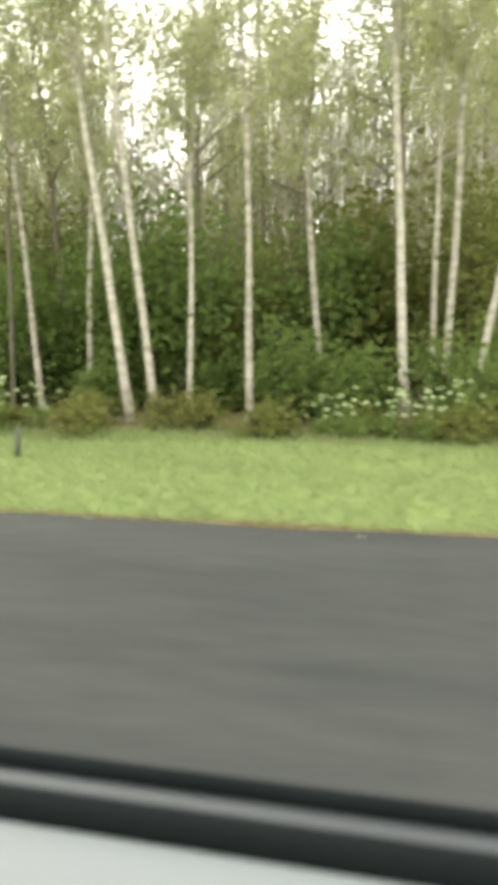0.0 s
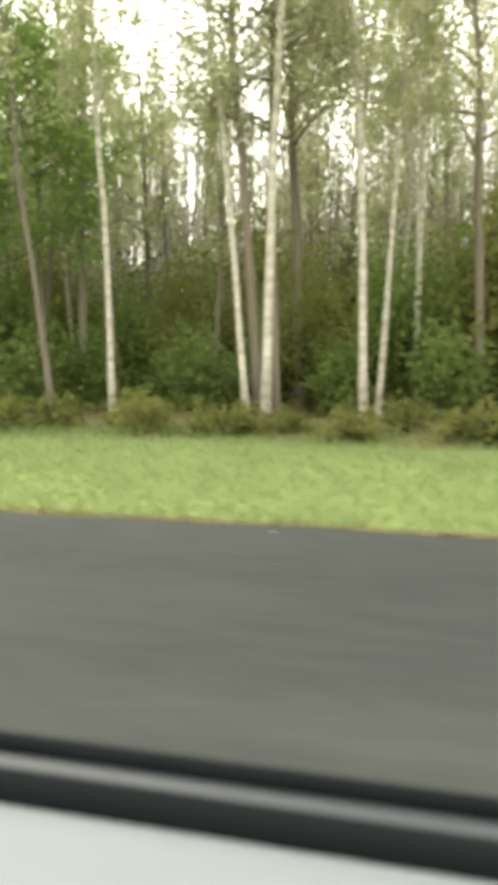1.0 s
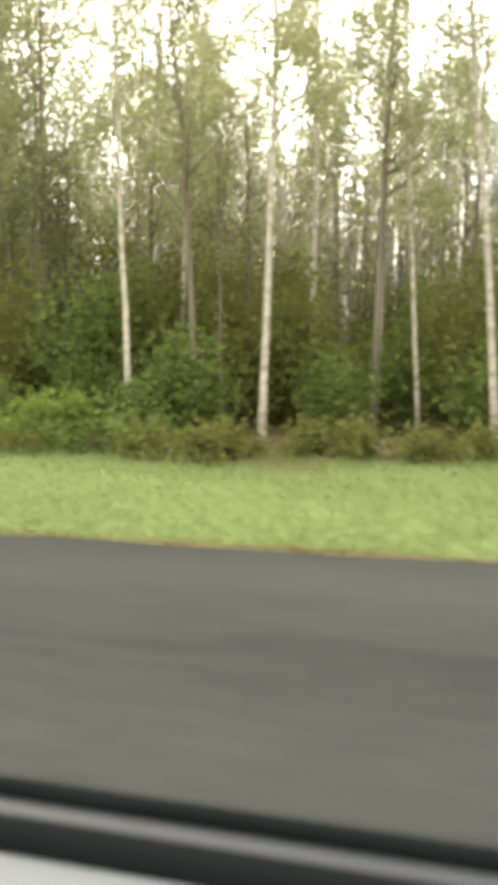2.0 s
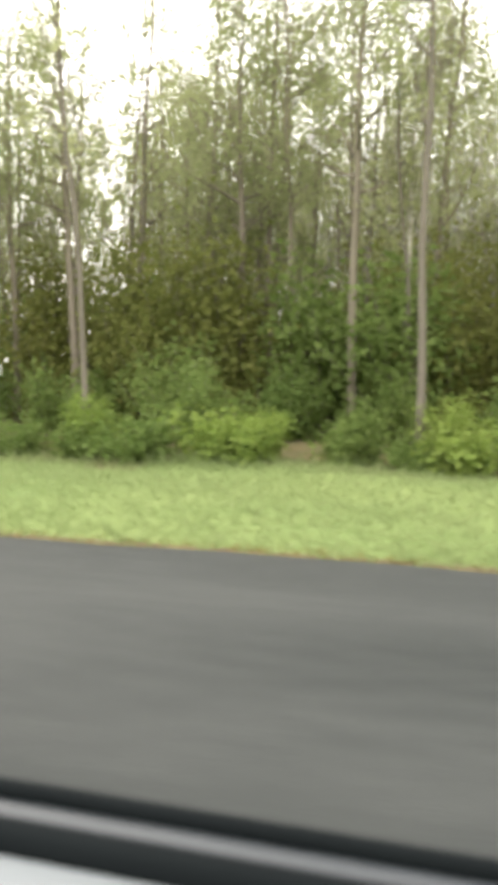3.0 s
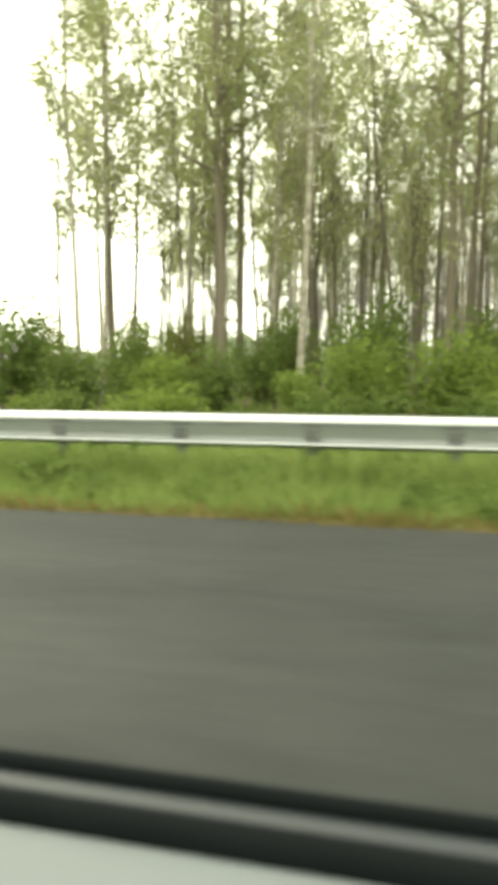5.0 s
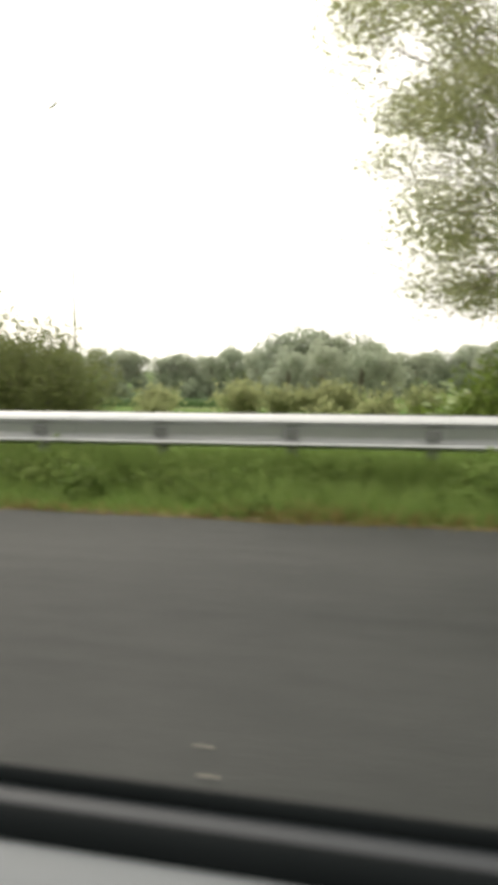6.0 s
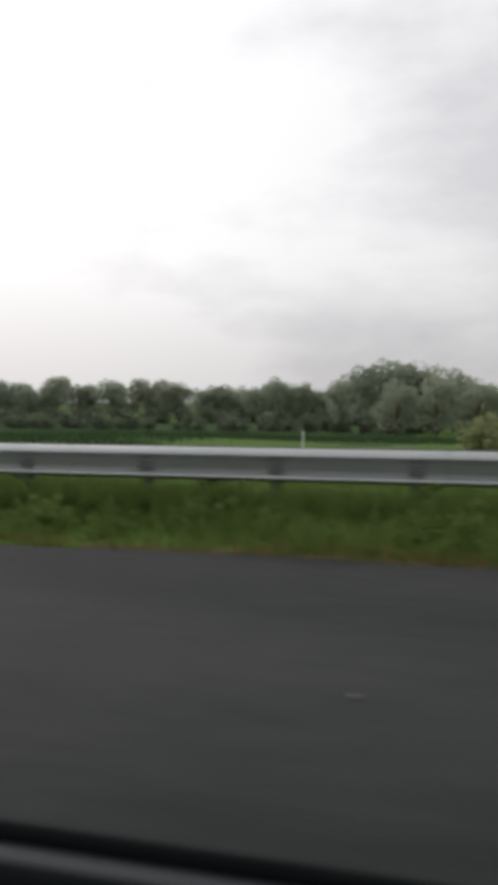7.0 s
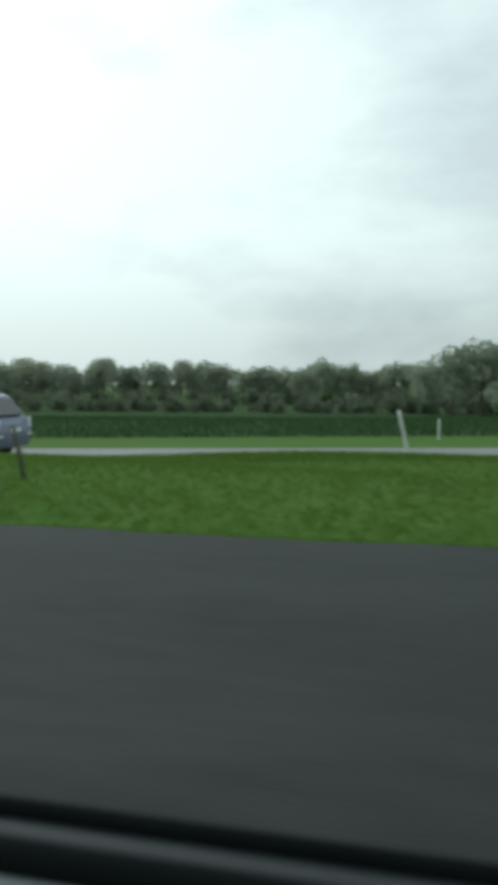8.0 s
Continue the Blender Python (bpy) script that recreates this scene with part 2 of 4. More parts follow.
def box_bm(x0, x1, y0, y1, z0, z1, bevel=0.0, bm=None):
    own = bmesh.new()
    bmesh.ops.create_cube(own, size=1, matrix=Matrix.LocRotScale(((x0 + x1) / 2, (y0 + y1) / 2, (z0 + z1) / 2), None, (x1 - x0, y1 - y0, z1 - z0)))
    if bevel:
        bmesh.ops.bevel(own, geom=own.edges[:], offset=bevel, segments=2, affect="EDGES")
    if bm is None:
        return own
    tmp = bpy.data.meshes.new("tmp")
    own.to_mesh(tmp)
    own.free()
    bm.from_mesh(tmp)
    bpy.data.meshes.remove(tmp)
    return bm


def tube_arrays(points, radii, sides=8, close=True):
    """A tapered tube along points, as corners and quads."""
    points, radii = np.asarray(points, float), np.asarray(radii, float)
    n = len(points)
    way = np.gradient(points, axis=0)
    way /= np.linalg.norm(way, axis=1)[:, None] + 1e-9
    ref = np.where(np.abs(way[:, 2:3]) > 0.9, np.array([[1.0, 0, 0]]), np.array([[0, 0, 1.0]]))
    u = np.cross(way, ref)
    u /= np.linalg.norm(u, axis=1)[:, None] + 1e-9
    w = np.cross(way, u)
    a = np.linspace(0, 2 * np.pi, sides, endpoint=False)
    ring = np.cos(a)[None, :, None] * u[:, None, :] + np.sin(a)[None, :, None] * w[:, None, :]
    verts = (points[:, None, :] + ring * radii[:, None, None]).reshape(-1, 3)
    i, j = np.meshgrid(np.arange(n - 1), np.arange(sides), indexing="ij")
    i, j = i.ravel(), j.ravel()
    k = (j + 1) % sides
    faces = np.stack([i * sides + j, i * sides + k, (i + 1) * sides + k, (i + 1) * sides + j], 1)
    if close:
        verts = np.vstack([verts, points[-1:], points[:1]])
        j = np.arange(0, sides, 2)
        base, top = (n - 1) * sides, n * sides
        faces = np.vstack([faces, np.stack([base + j, base + (j + 1) % sides, base + (j + 2) % sides, np.full(len(j), top)], 1),
                           np.stack([j, np.full(len(j), top + 1), (j + 2) % sides, (j + 1) % sides], 1)])
    return verts, faces


def joined(pieces):
    vs, fs, at = [], [], 0
    for v, f in pieces:
        vs.append(v)
        fs.append(np.asarray(f) + at)
        at += len(v)
    return np.vstack(vs), np.vstack(fs)


def leaf_arrays(centres, size, rng, flat=0.5):
    """A pointed leaf at each centre, turned at random."""
    n = len(centres)
    d = rng.normal(size=(n, 3))
    d[:, 2] = d[:, 2] * flat - 0.2
    d /= np.linalg.norm(d, axis=1)[:, None]
    s = np.cross(d, rng.normal(size=(n, 3)))
    s /= np.linalg.norm(s, axis=1)[:, None] + 1e-9
    up = np.cross(s, d)
    k = (size * rng.uniform(0.6, 1.35, n))[:, None]
    c = np.asarray(centres)
    v = np.stack([c - d * k * 0.55, c + d * k * 0.4 + s * k * 0.42 + up * k * 0.1, c + d * k * 0.45 - s * k * 0.4], 1).reshape(-1, 3)
    f = np.arange(3 * n).reshape(n, 3)
    return v, f


# ---- the lie of the land ----
def smooth_step(a, b, v):
    t = np.clip((v - a) / (b - a), 0, 1)
    return t * t * (3 - 2 * t)


EDGE = 5.31      # outer edge of the carriageway


def ground_z(x, y):
    """Height of the ground: a level verge, a wood, and an embankment that falls to fields."""
    x, y = np.asarray(x, float), np.asarray(y, float)
    wood = 0.0 + 0.2 * smooth_step(12, 17, y) - 7.0 * smooth_step(50, 150, y)
    dip = -0.5 * smooth_step(-184, -180, x) * (smooth_step(13.5, 15.6, y) - smooth_step(19, 22.5, y))
    field = -0.27 * smooth_step(8, 13.5, y) - 0.38 * smooth_step(13.5, 15.6, y) + dip - 0.03 * smooth_step(19.3, 22.5, y) - 6.3 * smooth_step(22, 150, y)
    field = field + 0.02 * np.clip(x + 195, -15, 13) * smooth_step(8, 13.5, y) * (1 - smooth_step(24, 70, y)) * (1 - smooth_step(-182, -170, x))
    k = smooth_step(-146, -132, x)
    z = wood * k + field * (1 - k) - 3.0 * smooth_step(150, 360, y)
    z = z + 0.05 * np.sin(x * 0.7 + y * 1.3) * smooth_step(6, 9, y) * (1 - smooth_step(14, 16, y) * (1 - k))
    return np.where(y < EDGE - 0.02, -0.07, z) - 0.4 * smooth_step(-10, -16, y)


def spaced(lo, mid0, mid1, hi, step, grow=1.35):
    """Positions, even between mid0 and mid1 and ever wider outside."""
    out = list(np.arange(mid0, mid1 + 1e-6, step))
    d, s = step, out[-1]
    while s < hi:
        d *= grow
        s += d
        out.append(min(s, hi))
    d, s = step, out[0]
    while s > lo:
        d *= grow
        s -= d
        out.insert(0, max(s, lo))
    return np.array(out)


gx = spaced(-4000, -215, 25, 4000, 1.2)
gy = np.concatenate([spaced(-4000, -20, 4.5, 4.6, 2.0)[:-1], [4.9, EDGE - 0.03, EDGE, EDGE + 0.11], np.arange(5.6, 26, 0.4), spaced(27, 27, 60, 4500, 1.5, 1.25)])
gy = np.unique(np.round(gy, 3))
X, Y = np.meshgrid(gx, gy, indexing="ij")
gv = np.stack([X, Y, ground_z(X, Y)], -1).reshape(-1, 3)
a, b = len(gx), len(gy)
gi, gj = np.meshgrid(np.arange(a - 1), np.arange(b - 1), indexing="ij")
gi, gj = gi.ravel(), gj.ravel()
gf = np.stack([gi * b + gj, (gi + 1) * b + gj, (gi + 1) * b + gj + 1, gi * b + gj + 1], 1)
ground = tagged(new("ground", mesh_of("ground", gv, gf, None, True)), "green grassy ground with brown leaf litter under the trees", "ground", kind="structure")
for m in (SOIL, LITTER, DIRT, FIELD, MEADOW):
    ground.data.materials.append(m)
cy, cx = gv[gf].mean(1)[:, 1], gv[gf].mean(1)[:, 0]
edge_noise = 0.5 * np.sin(cx * 0.9) + 0.4 * np.sin(cx * 2.3 + 1)
side_noise = 1.3 * np.sin(cy * 0.8) + 0.9 * np.sin(cy * 2.1 + 1)
far_noise = 2.0 * np.sin(cx * 0.35 + 1) + 1.2 * np.sin(cx * 0.9)
verge = (cy > EDGE - 0.02) & (cy < 14) & (cx > -141 + 2 * edge_noise)
pale = (cy > 34 + far_noise) & (cy < 170) & (cx > -188 + 2 * side_noise) & (cx < -128 + 2 * side_noise)
slot = np.where(verge | pale, 0, 4)
slot = np.where((cx < -164 + 2 * side_noise) & (cy < 330 + 3 * far_noise) & (cy > np.where(cx > -178 + side_noise, 34.2 + far_noise, 24.2)), 3, slot)
slot = np.where((cy > 12.4 + edge_noise) & (cy < 64 + 2 * far_noise) & (cx > -139 + side_noise), 1, slot)
slot = np.where((cy > EDGE - 0.02) & (cy < EDGE + 0.1) & (cx > -170 + 4 * edge_noise), 2, slot)
ground.data.polygons.foreach_set("material_index", slot.astype(np.int32))

# the carriageway: a slab whose outer edge is a little ragged
rx = np.arange(-420, 300.1, 0.5)
ragged = EDGE + 0.03 * np.sin(rx * 1.7) + 0.025 * np.sin(rx * 4.1 + 2)
pv, pf = [], []
for y_of, z in ((lambda: np.full(len(rx), -9.5), -0.3), (lambda: np.full(len(rx), -9.5), -0.02), (lambda: np.full(len(rx), -3.0), 0.0),
                (lambda: ragged - 0.06, 0.0), (lambda: ragged, -0.02), (lambda: ragged, -0.3)):
    pv.append(np.stack([rx, y_of(), np.full(len(rx), z)], 1))
n = len(rx)
for s in range(5):
    i = np.arange(n - 1)
    pf.append(np.stack([s * n + i, s * n + i + 1, (s + 1) * n + i + 1, (s + 1) * n + i], 1)[:, ::-1])
road = tagged(new("road", mesh_of("road", np.vstack(pv), np.vstack(pf), ASPHALT, False)), "worn grey asphalt carriageway beside a grass verge", "road", kind="structure")

# the lower side road in the open field
sx = np.arange(-420, -158, 2.0)
low = ground_z(sx, np.full(len(sx), 17.0))
sv, sf = [], []
for y, dz in ((15.75, -0.2), (15.75, 0.03), (17.2, 0.05), (19.1, 0.03), (19.1, -0.2)):
    sv.append(np.stack([sx, np.full(len(sx), y), low + dz], 1))
n = len(sx)
for s in range(4):
    i = np.arange(n - 1)
    sf.append(np.stack([s * n + i, s * n + i + 1, (s + 1) * n + i + 1, (s + 1) * n + i], 1))
LOW_ROAD = material("pale_grey_asphalt", (0.17, 0.17, 0.165), 0.6, 0, (0.22, 0.22, 0.21), 0.4, 5, 0.2, 80)
tagged(new("road", mesh_of("side_road", np.vstack(sv), np.vstack(sf), LOW_ROAD)), "pale asphalt side road below the verge", "road", kind="structure")

# ---- the car's own window ledge, which runs along the whole way beside the camera ----
ledge = thing("window_ledge", "car door ledge with black rubber seals and pale grey panel", "window ledge")
LEDGE_X = (8.0, -204.0)


def strip(name, outline, mat, label=""):
    """A profile in y and z drawn out along the way."""
    pts = np.array(outline)
    k = len(pts)
    xs = np.linspace(LEDGE_X[0], LEDGE_X[1], 54)
    v = np.concatenate([np.column_stack([np.full(k, x), pts]) for x in xs])
    s, j = np.meshgrid(np.arange(len(xs) - 1), np.arange(k - 1), indexing="ij")
    s, j = s.ravel(), j.ravel()
    f = np.stack([s * k + j, s * k + j + 1, (s + 1) * k + j + 1, (s + 1) * k + j], 1)
    return part(name, mesh_of(name, v, f, mat, True), mat, ledge, label)


def arc(y, z, r, a0, a1, n=7):
    return [(y + r * math.cos(radians(a0 + (a1 - a0) * i / (n - 1))), z + r * math.sin(radians(a0 + (a1 - a0) * i / (n - 1)))) for i in range(n)]


strip("outer_seal", [(0.4535, 0.86), (0.4515, 0.9)] + arc(0.4445, 0.9025, 0.0065, 0, 180, 9) + [(0.438, 0.87)], RUBBER, "black outer rubber seal")
strip("trim_strip", [(0.4378, 0.87), (0.4378, 0.8955), (0.4365, 0.8985), (0.433, 0.8995), (0.425, 0.8995), (0.4185, 0.8975), (0.4148, 0.8935), (0.4145, 0.87)], TRIM, "satin grey metal strip")
strip("inner_seal", [(0.4142, 0.87), (0.4142, 0.897), (0.412, 0.903), (0.407, 0.9055), (0.4, 0.905), (0.3945, 0.899), (0.3925, 0.865)], RUBBER, "black inner rubber seal")
strip("door_panel", [(0.3945, 0.87), (0.394, 0.884), (0.3885, 0.892), (0.379, 0.8965), (0.366, 0.8985), (0.35, 0.898), (0.32, 0.893), (0.28, 0.883), (0.26, 0.86), (0.25, 0.6), (0.25, 0.0)], PANEL, "pale grey plastic door panel")
strip("door_skin", [(0.46, 0.0), (0.47, 0.5), (0.455, 0.86), (0.440, 0.88)], CAR_PAINT, "grey painted outer door skin")

# ---- guard rail ----
RAIL_Y, RAIL_START, RAIL_END = 6.9, -91.5, -174.6
rail = thing("guard_rail", "galvanised steel guard rail with a buried ramped start", "guard rail")
W_PROFILE = [(0.045, -0.352), (-0.024, -0.314), (-0.03, -0.304), (-0.022, -0.286), (0.034, -0.26), (0.057, -0.236), (0.044, -0.132),
             (0.034, -0.116), (-0.024, -0.086), (-0.03, -0.076), (-0.026, -0.058), (0.0, -0.03), (0.03, -0.008), (0.05, 0.0)]
RAIL_DEPTH = 0.27   # front face to rear face: the rail is double-sided


def rail_top(x):
    """The top edge: full height along most of it, sinking into the grass at its start."""
    return 0.745 - 0.66 * (1 - np.clip((RAIL_START - x) / 14.0, 0, 1)) ** 1.15


def beam(x0, x1, rear=False):
    """One length of corrugated beam; the rear one faces away from the road."""
    xs = np.linspace(x0, x1, 5)
    prof = np.array(W_PROFILE)
    k = len(prof)
    v = []
    for depth in (0.0, 0.004):
        for x in xs:
            v.append(np.column_stack([np.full(k, x), RAIL_Y + (RAIL_DEPTH - prof[:, 0] - depth if rear else prof[:, 0] + depth), rail_top(x) + prof[:, 1]]))
    v = np.concatenate(v)
    n = len(xs)
    s, j = np.meshgrid(np.arange(n - 1), np.arange(k - 1), indexing="ij")
    s, j = s.ravel(), j.ravel()
    front = np.stack([s * k + j, s * k + j + 1, (s + 1) * k + j + 1, (s + 1) * k + j], 1)
    back = (front + n * k)[:, ::-1]
    rim = []
    for j in (0, k - 1):
        s = np.arange(n - 1)
        rim.append(np.stack([s * k + j, (s + 1) * k + j, (s + 1) * k + j + n * k, s * k + j + n * k], 1))
    # rear beam is coloured dark to show shade on its inner side
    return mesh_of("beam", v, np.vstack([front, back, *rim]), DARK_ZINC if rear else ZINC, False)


x = RAIL_START
while x > RAIL_END + 0.5:
    part("beam", beam(x, max(x - 4.0, RAIL_END) + 0.004), ZINC, rail)
    part("beam", beam(x, max(x - 4.0, RAIL_END) + 0.004, True), DARK_ZINC, rail, "rear beam with the shade between the beams in its colour")
    x -= 4.0

post_mesh = bpy.data.meshes.new("post")
pb = box_bm(-0.05, 0.05, 0.0, 0.006, -0.5, 0.0)
box_bm(-0.055, -0.049, 0.0, 0.06, -0.5, 0.0, bm=pb)
box_bm(0.049, 0.055, 0.0, 0.06, -0.5, 0.0, bm=pb)
box_bm(-0.045, 0.045, -0.035, 0.0, -0.18, -0.05, bm=pb)
pb.to_mesh(post_mesh)
pb.free()
post_mesh.materials.append(PLATE_ZINC)
plate_mesh = bpy.data.meshes.new("bolt_plate")
pb = box_bm(-0.075, 0.075, -0.012, 0.012, -0.05, 0.05, 0.004)
bmesh.ops.create_cone(pb, cap_ends=True, segments=6, radius1=0.018, radius2=0.016, depth=0.02, matrix=pose(0, -0.02, 0, 90))
pb.to_mesh(plate_mesh)
pb.free()
plate_mesh.materials.append(PLATE_ZINC)
x = -157.86 - 11 * 1.42
while x < RAIL_START - 2:
    top = rail_top(x)
    part("post", post_mesh, PLATE_ZINC, rail, at=pose(x, RAIL_Y + 0.095, top - 0.05) @ Matrix.Diagonal((1, 1, max(0.35, (top + 0.15) / 0.5), 1)))
    part("bolt_plate", plate_mesh, PLATE_ZINC, rail, at=pose(x, RAIL_Y + 0.04, top - 0.2))
    x += 1.42

# the rounded end shoe, bent back behind the rail
ev, seg = [], 10
for i in range(seg + 1):
    a = math.pi * i / seg
    for z in (0.74, 0.72, 0.46, 0.44):
        inset = 0.012 if z in (0.74, 0.44) else 0.0
        ev.append((RAIL_END - 0.02 - (0.27 - inset) * math.sin(a) ** 0.7 if 0 < i < seg else RAIL_END + 0.02, RAIL_Y + 0.1 - 0.11 * math.cos(a), z))
ef = [(i * 4 + j, i * 4 + j + 1, (i + 1) * 4 + j + 1, (i + 1) * 4 + j) for i in range(seg) for j in range(3)]
shoe = part("end_shoe", mesh_of("end_shoe", ev, ef, MAST, True), MAST, rail, "rounded pale grey end shoe")
sm = shoe.modifiers.new("thick", "SOLIDIFY")
sm.thickness = 0.006
for x0, x1 in ((-172.35, -171.55), (-170.0, -169.2)):
    v, f = tube_arrays([(x0, 7.0, 0.44), ((x0 + x1) / 2, 7.0, 0.26), (x1, 7.0, -0.05)], [0.022] * 3, 8)
    part("brace", mesh_of("brace", v, f, DARK_ZINC, True), DARK_ZINC, rail, "dark diagonal steel brace")


# ---- tall lighting masts beside the rail ----
def lighting_mast(x, y, lean=0.0, tape_z=1.55, stout=1.0):
    mast = thing("lighting_mast", "tall pale grey tapered lighting mast with orange band", "lamp post", "masts beside the rail", at=pose(x, y, -0.02, 0, lean, 0))
    hs = np.array([0, 0.02, 1.2, 1.24, 4, 8, 11.5])
    rs = np.array([0.125, 0.12, 0.115, 0.108, 0.098, 0.08, 0.065])
    v, f = tube_arrays(np.column_stack([0 * hs, 0 * hs, hs]), rs * stout, 20)
    part("shaft", mesh_of("shaft", v, f, MAST, True), MAST, mast)
    ring = [(0.113 * stout * math.cos(radians(235 + 18 * k)), 0.113 * stout * math.sin(radians(235 + 18 * k))) for k in range(8)]
    v = [(a, b, z) for z in (tape_z - 0.09, tape_z + 0.09) for a, b in ring]
    f = [(k, k + 1, k + 9, k + 8) for k in range(7)]
    part("band", mesh_of("band", v, f, ORANGE, True), ORANGE, mast, "faded orange sticker band")
    part("hatch", box_bm(-0.045, 0.045, -0.124 * stout, -0.09 * stout, 0.55, 0.95, 0.006), MAST, mast, "small service hatch")
    return mast


lighting_mast(-99.8, 7.45, -2.3, 1.58, 0.8)
lighting_mast(-151.03, 7.45, -1.4, 1.66)

# ---- gantry leg: two leaning tubes that meet ----
gantry = thing("gantry_leg", "pale grey steel gantry leg shaped like an A", "gantry")
for x0, x1 in ((-157.72, -156.18), (-154.78, -155.98)):
    y = 8.8
    pts = np.linspace((x0, y, -0.1), (x1, y, 6.2), 8)
    v, f = tube_arrays(pts, [0.1, 0.1, 0.11, 0.135, 0.135, 0.135, 0.135, 0.135], 20)
    leg = part("leg", mesh_of("leg", v, f, MAST, True), MAST, gantry)
    foot = np.linspace((x0, y, -0.1), tuple(np.array((x0, y, -0.1)) + (np.array((x1, y, 6.2)) - np.array((x0, y, -0.1))) * 0.29), 4)
    v, f = tube_arrays(foot, [0.122, 0.122, 0.122, 0.122], 20)
    part("sleeve", mesh_of("sleeve", v, f, CONCRETE, True), CONCRETE, leg, "thicker light concrete sleeve")
    side = 1 if x1 > x0 else -1
    gb = bmesh.new()
    vs = [gb.verts.new(p) for p in ((x0 + side * 0.12, y + 0.1, -0.1), (x0 + side * 0.42, y + 0.1, -0.1), (x0 + side * 0.52, y + 0.1, 1.5), (x0 + side * 0.42, y + 0.1, 1.5))]
    face = gb.faces.new(vs)
    ext = bmesh.ops.extrude_face_region(gb, geom=[face])
    bmesh.ops.translate(gb, vec=(0, 0.3, 0), verts=[q for q in ext["geom"] if isinstance(q, bmesh.types.BMVert)])
    bmesh.ops.recalc_face_normals(gb, faces=gb.faces)
    part("gusset", gb, DARK_ZINC, leg, "dark steel foot plate")
v, f = tube_arrays([(-156.08, 8.8, 5.42), (-156.08, 8.8, 5.75), (-156.08, 8.8, 6.15), (-156.08, 8.8, 8.2)], [0.05, 0.17, 0.24, 0.25], 20)
part("column", mesh_of("column", v, f, MAST, True), MAST, gantry)

# ---- roadside cabinet ----
cabinet = thing("roadside_cabinet", "white painted steel cabinet between gantry legs", "cabinet")
cx0, cx1, cy0, cy1 = -157.07, -155.25, 9.3, 9.85
part("plinth", box_bm(cx0 - 0.03, cx1 + 0.03, cy0 - 0.03, cy1 + 0.03, -0.15, 0.12, 0.01), CONCRETE, cabinet, "concrete plinth")
part("body", box_bm(cx0, cx1, cy0, cy1, 0.12, 1.56, 0.012), CABINET, cabinet)
part("roof", box_bm(cx0 - 0.04, cx1 + 0.04, cy0 - 0.05, cy1 + 0.04, 1.56, 1.63, 0.015), CABINET, cabinet, "slightly overhanging lid")
part("front_panel", box_bm(cx0 + 0.05, cx1 - 0.05, cy0 - 0.02, cy0 - 0.002, 0.16, 1.52, 0.006), CABINET, cabinet)

# ---- far street lamp ----
street = thing("street_lamp", "slim grey street lamp with a dark head on a short arm", "street lamp")
zb = float(ground_z(-155.95, 24.0))
v, f = tube_arrays([(-155.95, 24, zb - 0.1), (-155.95, 24, 4), (-155.95, 24, 11.1)], [0.065, 0.05, 0.04], 14)
part("pole", mesh_of("pole", v, f, MAST, True), MAST, street)
v, f = tube_arrays([(-155.95, 24, 11.0), (-156.03, 24, 11.18), (-156.42, 24, 10.92)], [0.045, 0.04, 0.035], 10)
part("arm", mesh_of("arm", v, f, CABINET, True), CABINET, street)
hb = box_bm(-156.8, -156.38, 23.92, 24.08, 10.84, 10.92, 0.03)
bmesh.ops.rotate(hb, cent=(-156.38, 24, 10.9), matrix=Matrix.Rotation(radians(-32), 3, "Y"), verts=hb.verts)
part("head", hb, ZINC, street, "grey lamp head")

# ---- small information board behind the rail ----
board = thing("roadside_board", "small tilted grey-blue information board with pale border", "sign", at=pose(-149.42, 7.7, 0, 0, 0, 50))
for px in (-0.12, 0.12):
    v, f = tube_arrays([(px, 0.02, -0.1), (px, 0.02, 0.9)], [0.018, 0.018], 8)
    part("post", mesh_of("post", v, f, DARK_ZINC, True), DARK_ZINC, board)
slant = pose(0, 0, 0.95, -40)
plate = part("board", box_bm(-0.195, 0.195, -0.012, 0.004, -0.195, 0.195, 0.004), BLUE_BOARD, board, at=slant)
for x0, x1, z0, z1 in ((-0.2, 0.2, 0.178, 0.198), (-0.2, 0.2, -0.198, -0.178), (-0.2, -0.184, -0.177, 0.177), (0.184, 0.2, -0.177, 0.177)):
    part("border", box_bm(x0, x1, -0.018, 0.006, z0, z1, 0.003), WHITE_PLASTIC, plate, "pale border strip")
for i, (x0, x1) in enumerate(((-0.14, 0.0), (0.03, 0.14), (-0.04, 0.14), (-0.14, 0.1))):
    part("bar", box_bm(x0, x1, -0.0165, -0.0125, 0.1 - 0.075 * i, 0.116 - 0.075 * i), WHITE_PLASTIC, plate, "plain pale bar")


# ---- marker posts ----
def marker_post(x, y, height, lean=0.0, width=0.08, sunk=0.0):
    z = float(ground_z(x, y)) - sunk
    post = thing("marker_post", "leaning white plastic marker post in the grass" if lean else "upright white plastic marker post in the grass", "marker post",
                 "white marker posts", at=pose(x, y, z - 0.05, 0, lean, 0))
    bm = box_bm(-width / 2, width / 2, -0.03, 0.03, 0, height + 0.05, 0.012)
    for vert in bm.verts:
        if vert.co.z > height:
            vert.co.z += vert.co.y * 0.8
    part("body", bm, WHITE_PLASTIC, post)
    return post


marker_post(-171.65, 27.0, 0.74, 0.0, 0.065)
marker_post(-190.65, 22.7, 0.84, 0.0, 0.06, 0.2)
marker_post(-191.72, 13.5, 0.98, -13.0, 0.056, 0.09)

